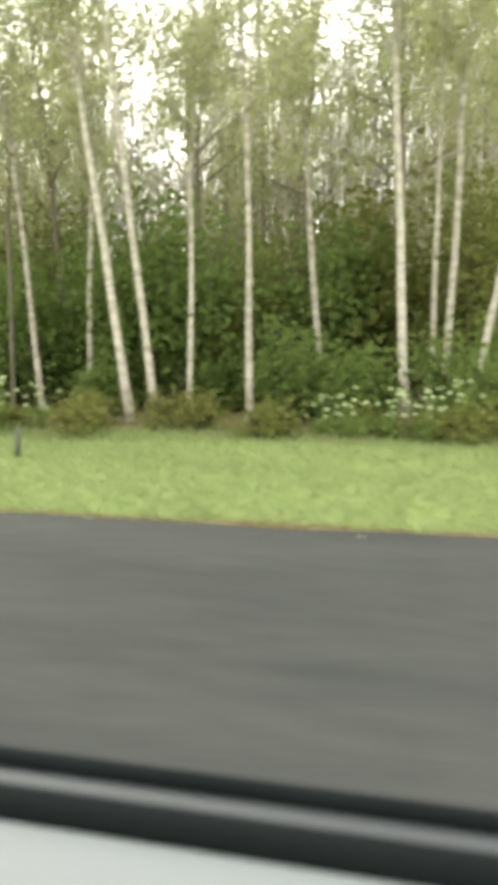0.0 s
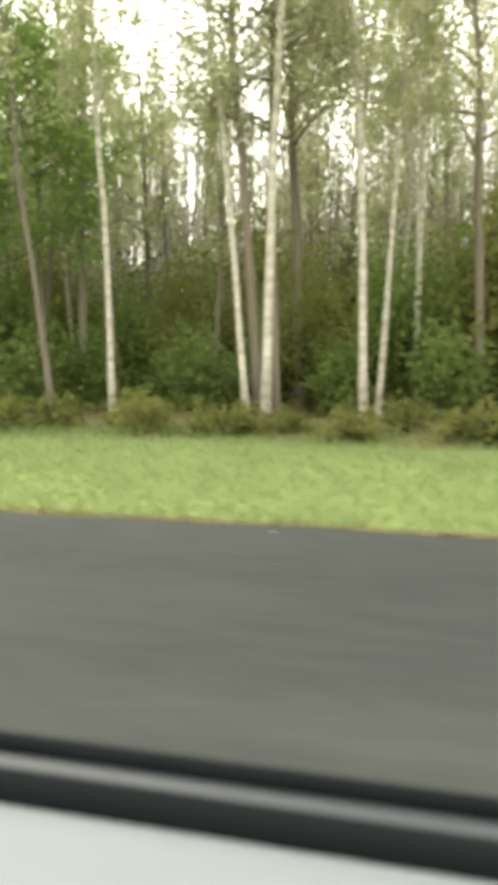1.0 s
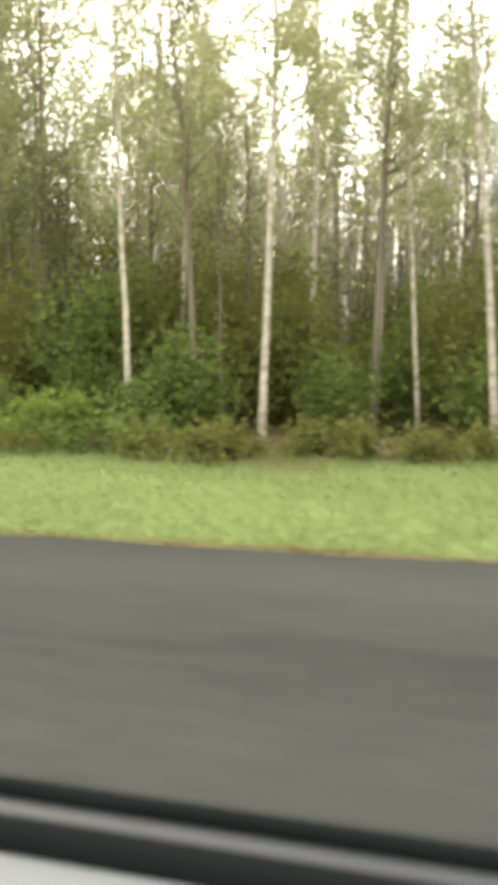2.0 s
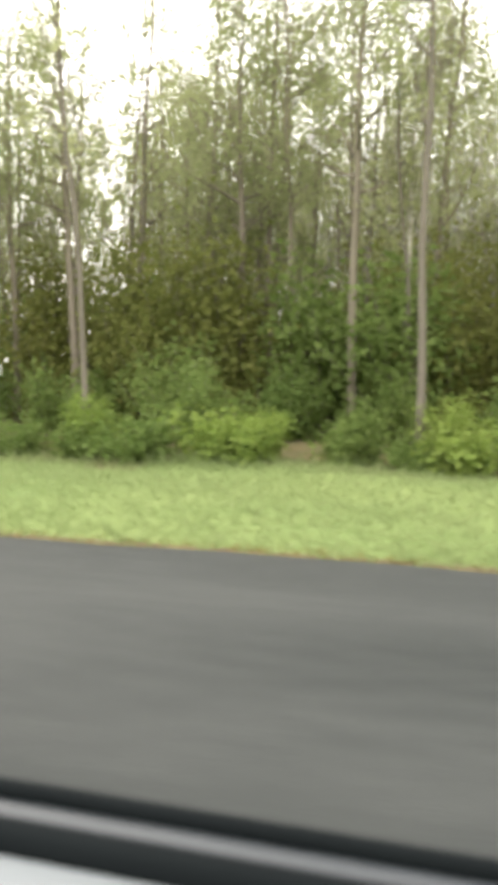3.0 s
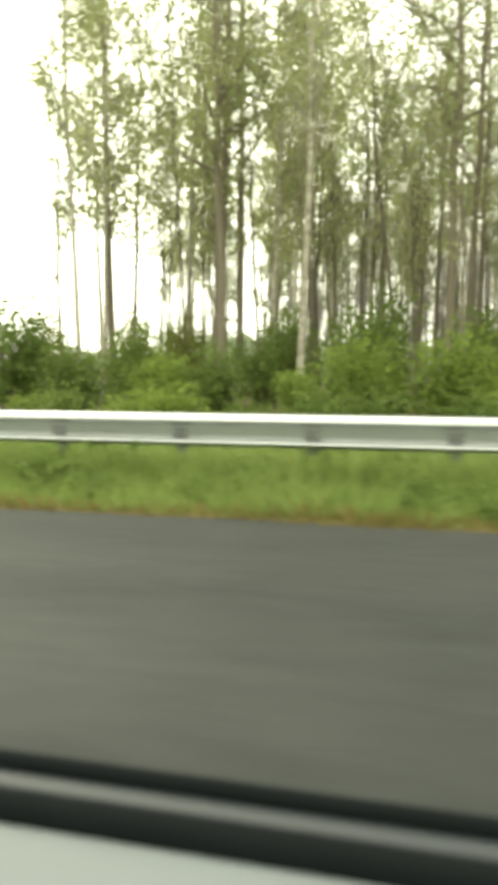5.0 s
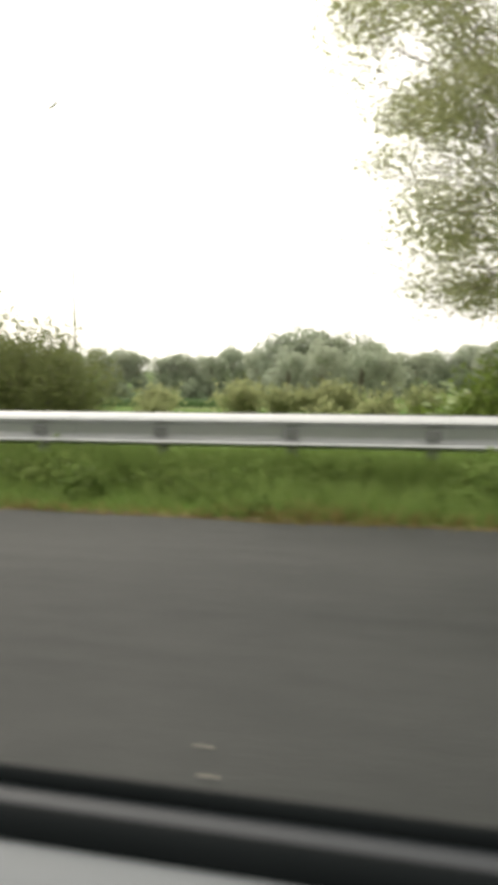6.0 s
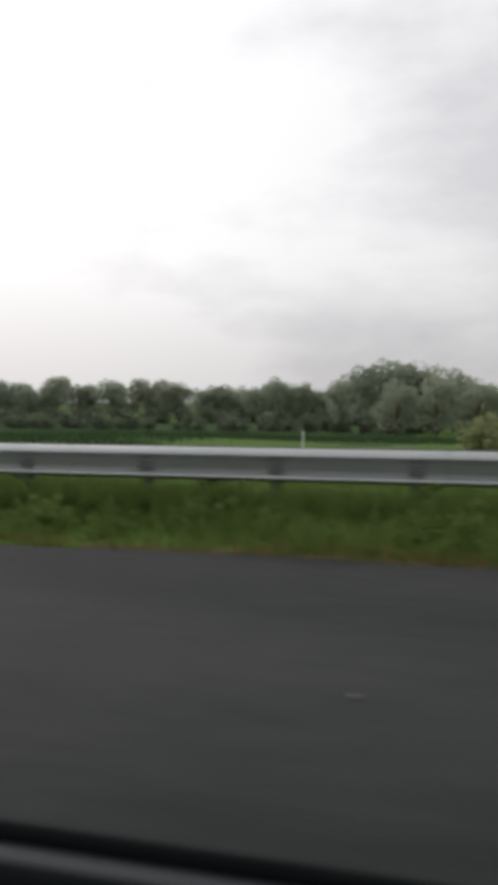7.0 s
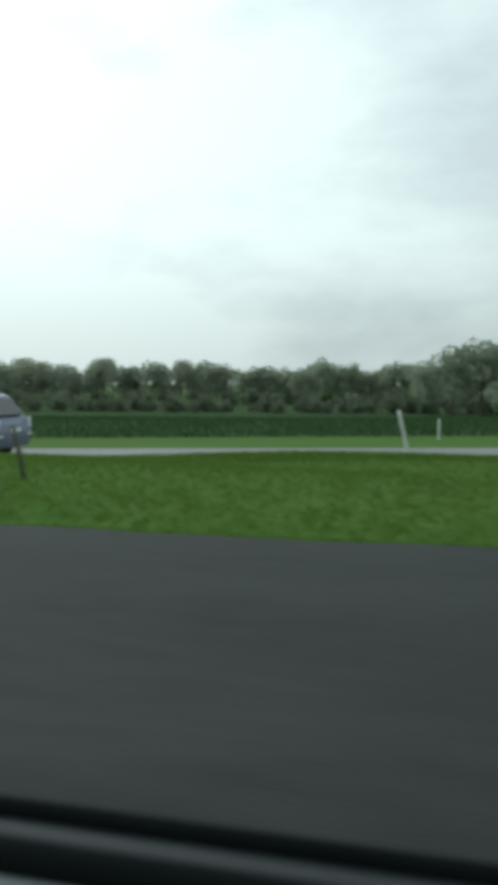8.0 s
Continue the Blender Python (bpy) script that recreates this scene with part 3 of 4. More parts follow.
# dark leaning stake in the verge
stake = thing("wooden_stake", "dark leaning wooden stake in the grass", "post", at=pose(-196.75, 8.1, -0.14, 0, -11, 0))
v, f = tube_arrays([(0, 0, 0), (0.012, 0, 0.4), (0, 0, 0.82)], [0.034, 0.032, 0.027], 10)
part("shaft", mesh_of("shaft", v, f, DARK_WOOD, True), DARK_WOOD, stake)


# ---- estate car on the side road ----
def estate_car(at):
    car = thing("car", "grey-blue estate car with roof rails on the side road", "car", at=at)
    # outlines in x (rear at +x) and z
    lower = [(2.18, 0.3), (2.22, 0.55), (2.16, 0.85), (2.05, 0.95), (-0.75, 0.95), (-1.9, 0.82), (-2.2, 0.66), (-2.25, 0.35), (-2.1, 0.22), (2.05, 0.22)]
    upper = [(2.05, 0.95), (1.72, 1.42), (1.5, 1.47), (-0.2, 1.47), (-0.55, 1.4), (-1.25, 0.95)]

    def slab(outline, half_bottom, half_top):
        zs = [p[1] for p in outline]
        bm = bmesh.new()
        rows = []
        for side in (-1, 1):
            row = []
            for px, pz in outline:
                k = (pz - min(zs)) / (max(zs) - min(zs))
                row.append(bm.verts.new((px, side * (half_bottom + (half_top - half_bottom) * k), pz)))
            rows.append(row)
        bm.faces.new(rows[0])
        bm.faces.new(rows[1][::-1])
        n = len(outline)
        for i in range(n):
            bm.faces.new((rows[0][i], rows[1][i], rows[1][(i + 1) % n], rows[0][(i + 1) % n]))
        bmesh.ops.recalc_face_normals(bm, faces=bm.faces)
        bmesh.ops.bevel(bm, geom=bm.edges[:], offset=0.05, segments=3, affect="EDGES")
        return bm

    part("body", slab(lower, 0.86, 0.88), CAR_PAINT, car)
    part("cabin", slab(upper, 0.82, 0.62), CAR_PAINT, car)
    for side in (-1, 1):
        for wx0, wx1 in ((-0.95, -0.05), (0.03, 0.85), (0.93, 1.68)):
            wb = bmesh.new()
            slant0 = 0.42 if wx0 < -0.5 else 0.0
            slant1 = 0.2 if wx1 > 1.5 else 0.0
            pts = [(wx0, 0.99), (wx1 + slant1, 0.99), (wx1, 1.36), (wx0 + slant0, 1.36)]
            vs = [wb.verts.new((px, side * (0.835 - (pz - 0.95) * 0.385), pz)) for px, pz in pts]
            f = wb.faces.new(vs)
            ext = bmesh.ops.extrude_face_region(wb, geom=[f])
            bmesh.ops.translate(wb, vec=(0, -side * 0.02, 0), verts=[q for q in ext["geom"] if isinstance(q, bmesh.types.BMVert)])
            bmesh.ops.recalc_face_normals(wb, faces=wb.faces)
            part("side_window", wb, CAR_GLASS, car, "dark side window")
        v, f = tube_arrays([(-0.3, side * 0.56, 1.46), (-0.2, side * 0.56, 1.53), (1.4, side * 0.56, 1.53), (1.5, side * 0.56, 1.46)], [0.018] * 4, 8)
        part("roof_rail", mesh_of("roof_rail", v, f, ALLOY, True), ALLOY, car, "silver roof rail")
        part("tail_lamp", box_bm(2.08, 2.2, side * 0.78 - 0.09, side * 0.78 + 0.09, 0.7, 0.93, 0.02), LAMP_CLEAR, car, "pale lamp lens")
        part("bumper_lamp", box_bm(2.12, 2.235, side * 0.72 - 0.1, side * 0.72 + 0.1, 0.5, 0.57, 0.01), LAMP_CLEAR, car, "pale lower lamp")
        for ax in (-1.4, 1.35):
            wheel = part("wheel", box_bm(ax - 0.05, ax + 0.05, side * 0.7 - 0.02, side * 0.7 + 0.02, 0.26, 0.36), DARK_ZINC, car, "dark wheel hub")
            a = np.linspace(0, 2 * np.pi, 29)
            ring = np.column_stack([ax + 0.255 * np.cos(a), np.full(29, side * 0.8), 0.32 + 0.255 * np.sin(a)])
            v, f = tube_arrays(ring, [0.075] * 29, 10, close=False)
            part("tyre", mesh_of("tyre", v, f, TYRE, True), TYRE, wheel, "black rubber tyre")
            rb = bmesh.new()
            bmesh.ops.create_cone(rb, cap_ends=True, segments=24, radius1=0.2, radius2=0.2, depth=0.04, matrix=pose(ax, side * 0.83, 0.32, 90))
            for s in range(5):
                box_bm(ax - 0.018, ax + 0.018, side * 0.855 - 0.01, side * 0.855 + 0.01, 0.33, 0.5, bm=rb)
                bmesh.ops.rotate(rb, cent=(ax, 0, 0.32), matrix=Matrix.Rotation(2 * math.pi / 5, 3, "Y"), verts=rb.verts)
            part("rim", rb, ALLOY, wheel, "silver alloy rim")
    gb = bmesh.new()
    vs = [gb.verts.new(p) for p in ((2.06, -0.66, 1.0), (2.06, 0.66, 1.0), (1.78, 0.55, 1.38), (1.78, -0.55, 1.38))]
    f = gb.faces.new(vs)
    ext = bmesh.ops.extrude_face_region(gb, geom=[f])
    bmesh.ops.translate(gb, vec=(-0.03, 0, -0.01), verts=[q for q in ext["geom"] if isinstance(q, bmesh.types.BMVert)])
    bmesh.ops.recalc_face_normals(gb, faces=gb.faces)
    part("rear_window", gb, CAR_GLASS, car, "dark rear window")
    part("number_plate", box_bm(2.2, 2.235, -0.26, 0.26, 0.6, 0.7, 0.004), WHITE_PLASTIC, car, "plain pale plate")
    return car


estate_car(pose(-204.2, 16.6, float(ground_z(-203.75, 17.0)) + 0.04) @ Matrix.Diagonal((1, 1, 1.17, 1)))


# ---- trees ----
def grow(seed, height, radius, first, limbs, reach, leaves, leaf_size, wander=0.25, rise=0.7, forks=2, spread=0.28, sides=10, narrow=0.6, limb_sides=4, tip=1.0, twigs=0):
    """One tree: (trunk with limbs, leaves) as arrays. first: the share of the height where the limbs begin; twigs: fine upright shoots on them."""
    rng = np.random.default_rng(seed)
    hs = np.linspace(0, 1, 12)
    off = np.cumsum(rng.normal(0, wander / 3.5, (12, 2)), axis=0) * hs[:, None]
    spine = np.column_stack([off, hs * height - 0.15])
    rad = radius * (1 - hs) ** 0.75 + 0.012
    rad[0] *= 1.35
    wood = [tube_arrays(spine, rad, sides)]
    tips = []
    for i in range(limbs):
        k = first + (0.97 - first) * (i + rng.uniform(0, 1)) / limbs
        base = np.array([np.interp(k, hs, spine[:, c]) for c in range(3)])
        a = rng.uniform(0, 2 * np.pi)
        long = reach * (1 - narrow * (k - first) / (1 - first)) * rng.uniform(0.6, 1.15)
        d = np.array([np.cos(a), np.sin(a), rise * rng.uniform(0.5, 1.4)])
        d /= np.linalg.norm(d)
        pts = [base]
        for s in range(4):
            d = d + rng.normal(0, 0.16, 3) + np.array([0, 0, 0.05])
            d /= np.linalg.norm(d)
            pts.append(pts[-1] + d * long / 4)
        pts = np.array(pts)
        r0 = min(radius * 0.42, np.interp(k, hs, rad) * 0.6)
        wood.append(tube_arrays(pts, np.linspace(r0, 0.008, 5), limb_sides, close=False))
        tips.append((pts[1:], long))
        for _ in range(forks):
            j = rng.integers(1, 4)
            e = rng.normal(0, 1, 3) + d * 0.9
            e /= np.linalg.norm(e)
            sub = np.array([pts[j], pts[j] + e * long * 0.22, pts[j] + e * long * 0.42 + np.array([0, 0, 0.06 * long])])
            wood.append(tube_arrays(sub, [r0 * 0.4, r0 * 0.25, 0.006], 3, close=False))
            tips.append((sub[1:], long * 0.7))
    weights = np.array([t[1] for t in tips])
    for w in rng.choice(len(tips), twigs, p=weights / weights.sum()) if twigs else ():
        p = tips[w][0]
        foot = p[rng.integers(len(p))] + rng.normal(0, 0.12, 3)
        d = rng.normal(0, 0.3, 3) + (0, 0, 1)
        wood.append(tube_arrays([foot, foot + d * rng.uniform(0.7, 1.9)], [rng.uniform(0.01, 0.02), 0.004], 3, close=False))
    pick = rng.choice(len(tips), leaves, p=weights / weights.sum())
    cs = np.empty((leaves, 3))
    for i, w in enumerate(pick):
        p = tips[w][0]
        q = (len(p) - 1) * rng.uniform() ** (1 / tip)
        lo = int(q)
        hi = min(lo + 1, len(p) - 1)
        cs[i] = p[lo] + (p[hi] - p[lo]) * (q - lo)
    cs += rng.normal(0, spread, (leaves, 3)) * rng.uniform(0.3, 1.2, (leaves, 1))
    return joined(wood), leaf_arrays(cs, leaf_size, rng)


def bush(seed, height, width, stems, leaves, leaf_size, spread=0.2, depth=0.8):
    """A shrub: stems fanning out from the ground, in (wood, leaves) arrays."""
    rng = np.random.default_rng(seed)
    wood, cs = [], []
    for i in range(stems):
        a = rng.uniform(0, 2 * np.pi)
        out = width / 2 * rng.uniform(0.15, 1.0)
        top = height * (1 - 0.55 * (2 * out / width) ** 2) * rng.uniform(0.65, 1.05)
        k = np.linspace(0, 1, 4)
        pts = np.column_stack([np.cos(a) * out * k ** 1.2 + rng.normal(0, 0.05, 4) * k, np.sin(a) * out * depth * k ** 1.2 + rng.normal(0, 0.05, 4) * k, top * k - 0.08])
        wood.append(tube_arrays(pts, np.linspace(0.022, 0.005, 4), 3, close=False))
        n = leaves // stems
        q = rng.uniform(0.15, 1.0, n) ** 0.75
        c = np.column_stack([np.interp(q, k, pts[:, j]) for j in range(3)])
        cs.append(c + rng.normal(0, spread, (n, 3)))
    cs = np.vstack(cs)
    cs[:, 2] = np.abs(cs[:, 2]) + 0.03
    return joined(wood), leaf_arrays(cs, leaf_size, rng)


def clump_tree(seed, height, reach, stems, clumps, leaves, leaf_size, low=0.3, drift=0.0):
    """A tree of several stems that fan out from the ground, its foliage hanging in uneven clumps: (wood, leaves) arrays."""
    r = np.random.default_rng(seed)
    wood, cs, lines = [], [], []
    for i in range(stems):
        a, out = 2 * np.pi * (i + r.uniform(-0.3, 0.3)) / stems, reach * r.uniform(0.1, 0.38)
        k = np.linspace(0, 1, 7)
        pts = np.column_stack([np.cos(a) * (out * k ** 1.4 + 0.12) + r.normal(0, 0.09, 7) * k, np.sin(a) * (out * k ** 1.4 + 0.12) + r.normal(0, 0.09, 7) * k, height * r.uniform(0.8, 0.95) * k - 0.15])
        wood.append(tube_arrays(pts, 0.1 * (1 - k) ** 0.7 + 0.012, 9))
        lines.append(pts)
    for i in range(clumps):
        q = r.uniform(0, 1)
        a = r.uniform(0, 2 * np.pi)
        out = reach * math.sqrt(max(0.06, 1 - ((q - 0.5) / 0.55) ** 2)) * r.uniform(0.15, 1.0) ** 0.5
        centre = np.array([np.cos(a) * out + drift, np.sin(a) * out, height * (low + (1 - low) * q)])
        line = lines[int(np.argmin([np.abs(n[3, :2] - centre[:2]).sum() for n in lines]))]
        start = line[max(2, min(5, int(6.5 * (centre[2] / height) ** 1.1) - 1))]
        mid = (start + centre) / 2 + r.normal(0, 0.3, 3) + (0, 0, 0.3)
        quarter = (start + mid) / 2 + r.normal(0, 0.16, 3)
        wood.append(tube_arrays([start, quarter, mid, centre], [0.024, 0.017, 0.011, 0.004], 4, close=False))
        size = reach * r.uniform(0.12, 0.22)
        for _ in range(5):
            e = r.normal(0, 1, 3)
            wood.append(tube_arrays([mid + (centre - mid) * r.uniform(0.5, 0.9), centre + e / np.linalg.norm(e) * size * 1.1], [0.009, 0.003], 3, close=False))
        n = int(leaves / clumps * r.uniform(0.6, 1.4))
        d = r.normal(size=(n, 3))
        d /= np.linalg.norm(d, axis=1)[:, None]
        cs.append(centre + d * size * r.uniform(0, 1, (n, 1)) ** 0.45 * (1.15, 1.15, 0.8))
    return joined(wood), leaf_arrays(np.vstack(cs), leaf_size, r)


def tree_model(name, label, category, group, arrays, bark, leaf, crown="crown"):
    wood, leaves = arrays
    t = thing(name, label, category, group)
    wood_part = part("trunk" if crown == "crown" else "branchwork", mesh_of("trunk", *wood, bark, True), bark, t)
    if crown != "crown":
        tagged(wood_part, kind="stuff")
    part(crown, mesh_of("crown", *leaves, leaf), leaf, t)
    return t


def put(model, x, y, lean=0.0, spin=0.0, size=1.0, back=0.0, sink=0.0):
    """A copy of a model with its foot on the ground."""
    z = float(ground_z(x, y)) - sink
    m = pose(x, y, z, back, lean, 0) @ pose(0, 0, 0, 0, 0, spin) @ Matrix.Diagonal((size, size, size, 1))
    return copy_thing(model, m)


def retire(models):
    for m in models:
        for o in (*m.children_recursive, m):
            bpy.data.objects.remove(o)


birches = [tree_model("birch_tree", "slender white-barked birch at the edge of the wood", "tree", "birch trees",
                      grow(10 + i, 13.5 + i * 0.6, 0.078 + 0.008 * (i % 3), 0.47, 22, 2.3, 5600, 0.092, 0.22, 0.8, 2, 0.3, tip=1.6, twigs=60), BIRCH_BARK, BIRCH_LEAF) for i in range(5)]
darks = [tree_model("oak_tree", "tall dark-trunked tree with thin spring foliage", "tree", "dark trees in the wood",
                    grow(30 + i, 15.0 + i * 0.7, 0.1 + 0.018 * (i % 3), 0.4, 24, 3.2, 5600 + 1200 * (i % 3), 0.089, 0.35, 0.75, 2, 0.42, tip=1.7, twigs=80), DARK_BARK, DARK_LEAF) for i in range(5)]
poles = [tree_model("young_tree", "thin grey-brown young tree with sparse leaves", "tree", "young trees in the wood",
                    grow(50 + i, 9.5 + i * 0.9, 0.05 + 0.008 * (i % 3), 0.4, 10, 1.3, 620, 0.115, 0.3, 0.9, 0, 0.3, 6, 0.6, 3, twigs=40), POLE_BARK, DARK_LEAF if i % 2 else BIRCH_LEAF) for i in range(6)]
back_darks = [tree_model("oak_tree", "tall dark-trunked tree with thin spring foliage", "tree", "dark trees in the wood",
                         grow(40 + i, 18.5 + i * 1.0, 0.11, 0.28, 22, 3.6, 4000 if i < 2 else 1900, 0.152, 0.35, 0.75, 1, 0.48, 7, 0.6, 3, 1.7, 160), DARK_BARK, DARK_LEAF) for i in range(4)]
back_birches = [tree_model("birch_tree", "slender white-barked birch deeper in the wood", "tree", "birch trees",
                           grow(20 + i, 16.0 + i * 1.0, 0.085, 0.33, 20, 2.5, 2500, 0.15, 0.22, 0.8, 1, 0.38, 7, 0.6, 3, 1.6, 130), BIRCH_BARK, BIRCH_LEAF) for i in range(4)]
maple = tree_model("maple_tree", "bright green leafy maple with low branches", "tree", "", grow(70, 11.0, 0.11, 0.26, 40, 4.3, 17000, 0.15, 0.2, 0.4, 3, 0.42, narrow=0.6, tip=1.4), DARK_BARK, BRIGHT_LEAF)
loners = [tree_model("willow_tree", "broad open-crowned tree at the end of the wood", "tree", "", clump_tree(75, 12.2, 4.0, 3, 290, 84000, 0.072, 0.25, -0.5), POLE_BARK, BIRCH_LEAF)]
bare = [tree_model("alder_tree", "thin sparse tree with nearly bare upright branches", "tree", "", grow(80 + i, 12.0, 0.085, 0.22, 28, 3.0, 420, 0.075, 0.3, 1.5, 3, 0.24, twigs=110), DARK_BARK, DARK_LEAF) for i in range(2)]
sparse = [tree_model("sapling_tree", "light sparse young tree with small leaves", "tree", "saplings beside the gantry", bush(90 + i, 4.8, 3.4, 50, 9500, 0.056, 0.24), POLE_BARK, SAPLING_LEAF, "foliage") for i in range(2)]
shrubs = [tree_model("shrub", "leafy green shrub under the trees", "shrub", "shrubs under the trees",
                     bush(100 + i, 2.0 + 0.35 * i, 2.6 + 0.2 * i, 16, 2100, 0.15, 0.24), POLE_BARK, SHRUB_LEAF, "foliage") for i in range(4)]
limes = [tree_model("shrub", "fresh lime-green leafy shrub under the trees", "shrub", "shrubs under the trees",
                    bush(120 + i, 2.0 + 0.5 * i, 2.8 + 0.4 * i, 16, 3200, 0.13, 0.22), POLE_BARK, LIME_LEAF, "foliage") for i in range(2)]
brambles = [tree_model("bramble", "low brownish bramble at the wood's edge", "bramble", "brambles along the wood",
                       bush(130 + i, 0.75, 2.2, 14, 800, 0.11, 0.15), POLE_BARK, BRAMBLE_LEAF, "foliage") for i in range(3)]
thicket = [tree_model("thicket", "tall olive thicket deep in the wood", "shrub", "thickets in the wood",
                      bush(140 + i, 4.6 + 0.5 * i, 4.6, 26, 4200, 0.17, 0.42), POLE_BARK, SHRUB_LEAF if i == 0 else BRAMBLE_LEAF, "foliage") for i in range(3)]

# trees that stand out along the edge: x, y, lean
BIRCH_AT = [(-8.95, 16, -5.2, 0.9), (-8.57, 18, 0.1, 0.9), (-5.93, 14.5, -8.4, 1), (-5.15, 14, -5.5, 1), (-5.32, 17, 1.3, 0.85), (-3.08, 14, -0.2, 0.9),
            (-1.83, 17, -6, 0.9), (0.1, 16.5, -2.5, 1.1), (0.73, 18, 2, 0.9), (0.99, 17, 2.9, 1), (1.43, 15, 9.5, 0.9), (-18.92, 14.5, -10.5, 0.9),
            (-13.48, 15, 5.4, 0.9), (-10.38, 15.5, -2.1, 1.2), (-30.96, 15.5, -1.6, 0.9), (-27.61, 15.5, -5, 0.95), (-27.17, 15.5, 0.9, 1.2),
            (-24.95, 16, -1.9, 1), (-24.65, 16, 3.6, 0.85), (-37.64, 15, -2.2, 1.0), (-59.13, 13.5, 5, 1.6), (-62.84, 16, 2.8, 1.1), (-116.19, 17, -0.4, 0.9),
            (-42.3, 15.2, 3, 1), (-46.1, 16, -4, 0.95), (-51.2, 15, 1.5, 1.05), (-55.0, 16.5, -2, 0.9), (-122.5, 16, 2, 0.9), (-128.3, 16.5, -3, 0.9)]
for i, (x, y, lean, size) in enumerate(BIRCH_AT):
    put(birches[i % 5], x, y, lean, 67 * i, size)
DARK_AT = [(-2.88, 21, -0.6), (-6.68, 22, 0.6), (0.09, 22, -1.6), (-15.59, 20, -0.5), (-19.23, 22, 0.1), (-10.25, 20, -1.7), (-22.11, 19, -1.6), (-26.9, 19, -2.0),
           (-61.06, 20, -1.6), (-66.87, 19, -0.3), (-71.72, 21, 0.3), (-73.69, 19, -1.8), (-77.32, 21, -1.4), (-75.7, 21, -1.9), (-87.24, 17, -1.5),
           (-91.72, 20, 0.4), (-85.31, 21, -0.6), (-82.44, 20, -3.9), (-96.53, 19, -1.8), (-101.58, 20, -0.8), (-94.15, 18, -2.5), (-111.71, 17, 0.4),
           (-107.49, 18, -2.1), (-110.81, 20, -1), (-108.54, 20, -1.3), (-27.0, 15.9, -1.5), (-27.4, 16.0, -4.5), (-34.0, 20, 1), (-44.0, 19, -1), (-49.0, 20, 0.5), (-54.0, 19, -1), (-119.0, 19, 1), (-125.0, 18.5, -1)]
for i, (x, y, lean) in enumerate(DARK_AT):
    put(darks[i % 5], x, y, lean, 101 * i, 0.92 + 0.05 * (i % 4))
POLE_AT = [(-67.92, 15, -1.3), (-67.09, 15, -1), (-64.6, 13.5, -1.6), (-64.65, 15, -0.5), (-79.09, 14, -3.9), (-71.88, 14, -0.4), (-97.07, 16, -1.4),
           (-120.12, 20, -6), (-32.28, 15, -6.5), (-140.45, 15.2, -0.8)]
for i, (x, y, lean) in enumerate(POLE_AT):
    put(poles[i % 6], x, y, lean, 53 * i, 1.15)
put(maple, -35.6, 17.2, 0, 0, 1.12)
put(loners[0], -140.6, 15.0, -4.0, 0)
put(bare[0], -138.1, 15.5, -7, 0)
put(bare[1], -137.7, 16.2, -3, 80)
for i, (x, y, lean, size) in enumerate(((-136.2, 17.5, 2, 0.95), (-135.1, 16.0, -3, 0.9), (-134.6, 19.5, 1, 1.05), (-133.4, 17.0, -1, 1.0))):
    put(bare[i % 2], x, y, lean, 140 * i, size)

# the rest of the wood, thinner towards its far end
rng = np.random.default_rng(5)
taken = [(a[0], a[1]) for a in BIRCH_AT + DARK_AT + POLE_AT]


def free_spot(x0, x1, y0, y1, gap):
    for _ in range(40):
        p = (rng.uniform(x0, x1), rng.uniform(y0, y1))
        if all((p[0] - q[0]) ** 2 + (p[1] - q[1]) ** 2 > gap * gap for q in taken):
            break
    taken.append(p)
    return p


for x0, x1, n_pole, n_dark, n_birch in ((-40, 22, 112, 26, 30), (-72, -40, 60, 24, 14), (-100, -72, 50, 26, 10), (-134, -100, 50, 9, 9)):
    for n_of, kinds, gap, y0, y1 in ((n_dark, back_darks, 1.6, 22, 46), (n_birch, back_birches, 1.3, 19, 44), (n_pole, poles, 0.8, 17.5, 50)):
        for i in range(n_of):
            x, y = free_spot(x0, x1, y0, y1, gap)
            put(kinds[rng.integers(len(kinds))], x, y, rng.normal(0, 2.2), rng.uniform(0, 360), rng.uniform(0.8, 1.15), rng.normal(0, 2))
for n_of, kinds, gap, y0, y1 in ((7, back_darks, 1.6, 20, 40), (8, back_birches, 1.3, 18, 38), (12, poles, 0.8, 16.5, 36)):
    for i in range(n_of):
        x, y = free_spot(-133, -116, y0, y1, gap)
        put(kinds[rng.integers(len(kinds))], x, y, rng.normal(0, 2.2), rng.uniform(0, 360), rng.uniform(0.8, 1.15))
for n_of, kinds, y0, y1 in ((6, back_darks, 20, 31), (6, back_birches, 19, 30), (14, poles, 17, 26)):
    for i in range(n_of):
        x, y = free_spot(-114, -86, y0, y1, 1.0)
        put(kinds[rng.integers(len(kinds))], x, y, rng.normal(0, 2), rng.uniform(0, 360), rng.uniform(0.85, 1.1))
for i, (x, y) in enumerate(((-62.8, 24), (-64.6, 26), (-63.5, 31), (-74.5, 27), (-61.4, 23), (-91.5, 24), (-82.3, 24), (-85.0, 29), (-83.5, 33), (-105.8, 23.5), (-108.5, 29), (-107, 34), (-34.0, 26), (-100.5, 26), (-98.5, 30), (-77.0, 22.5), (-77.9, 25), (-76.2, 27.5))):
    put(back_darks[i % 4], x, y, rng.normal(0, 2), 80 * i, 1.0)
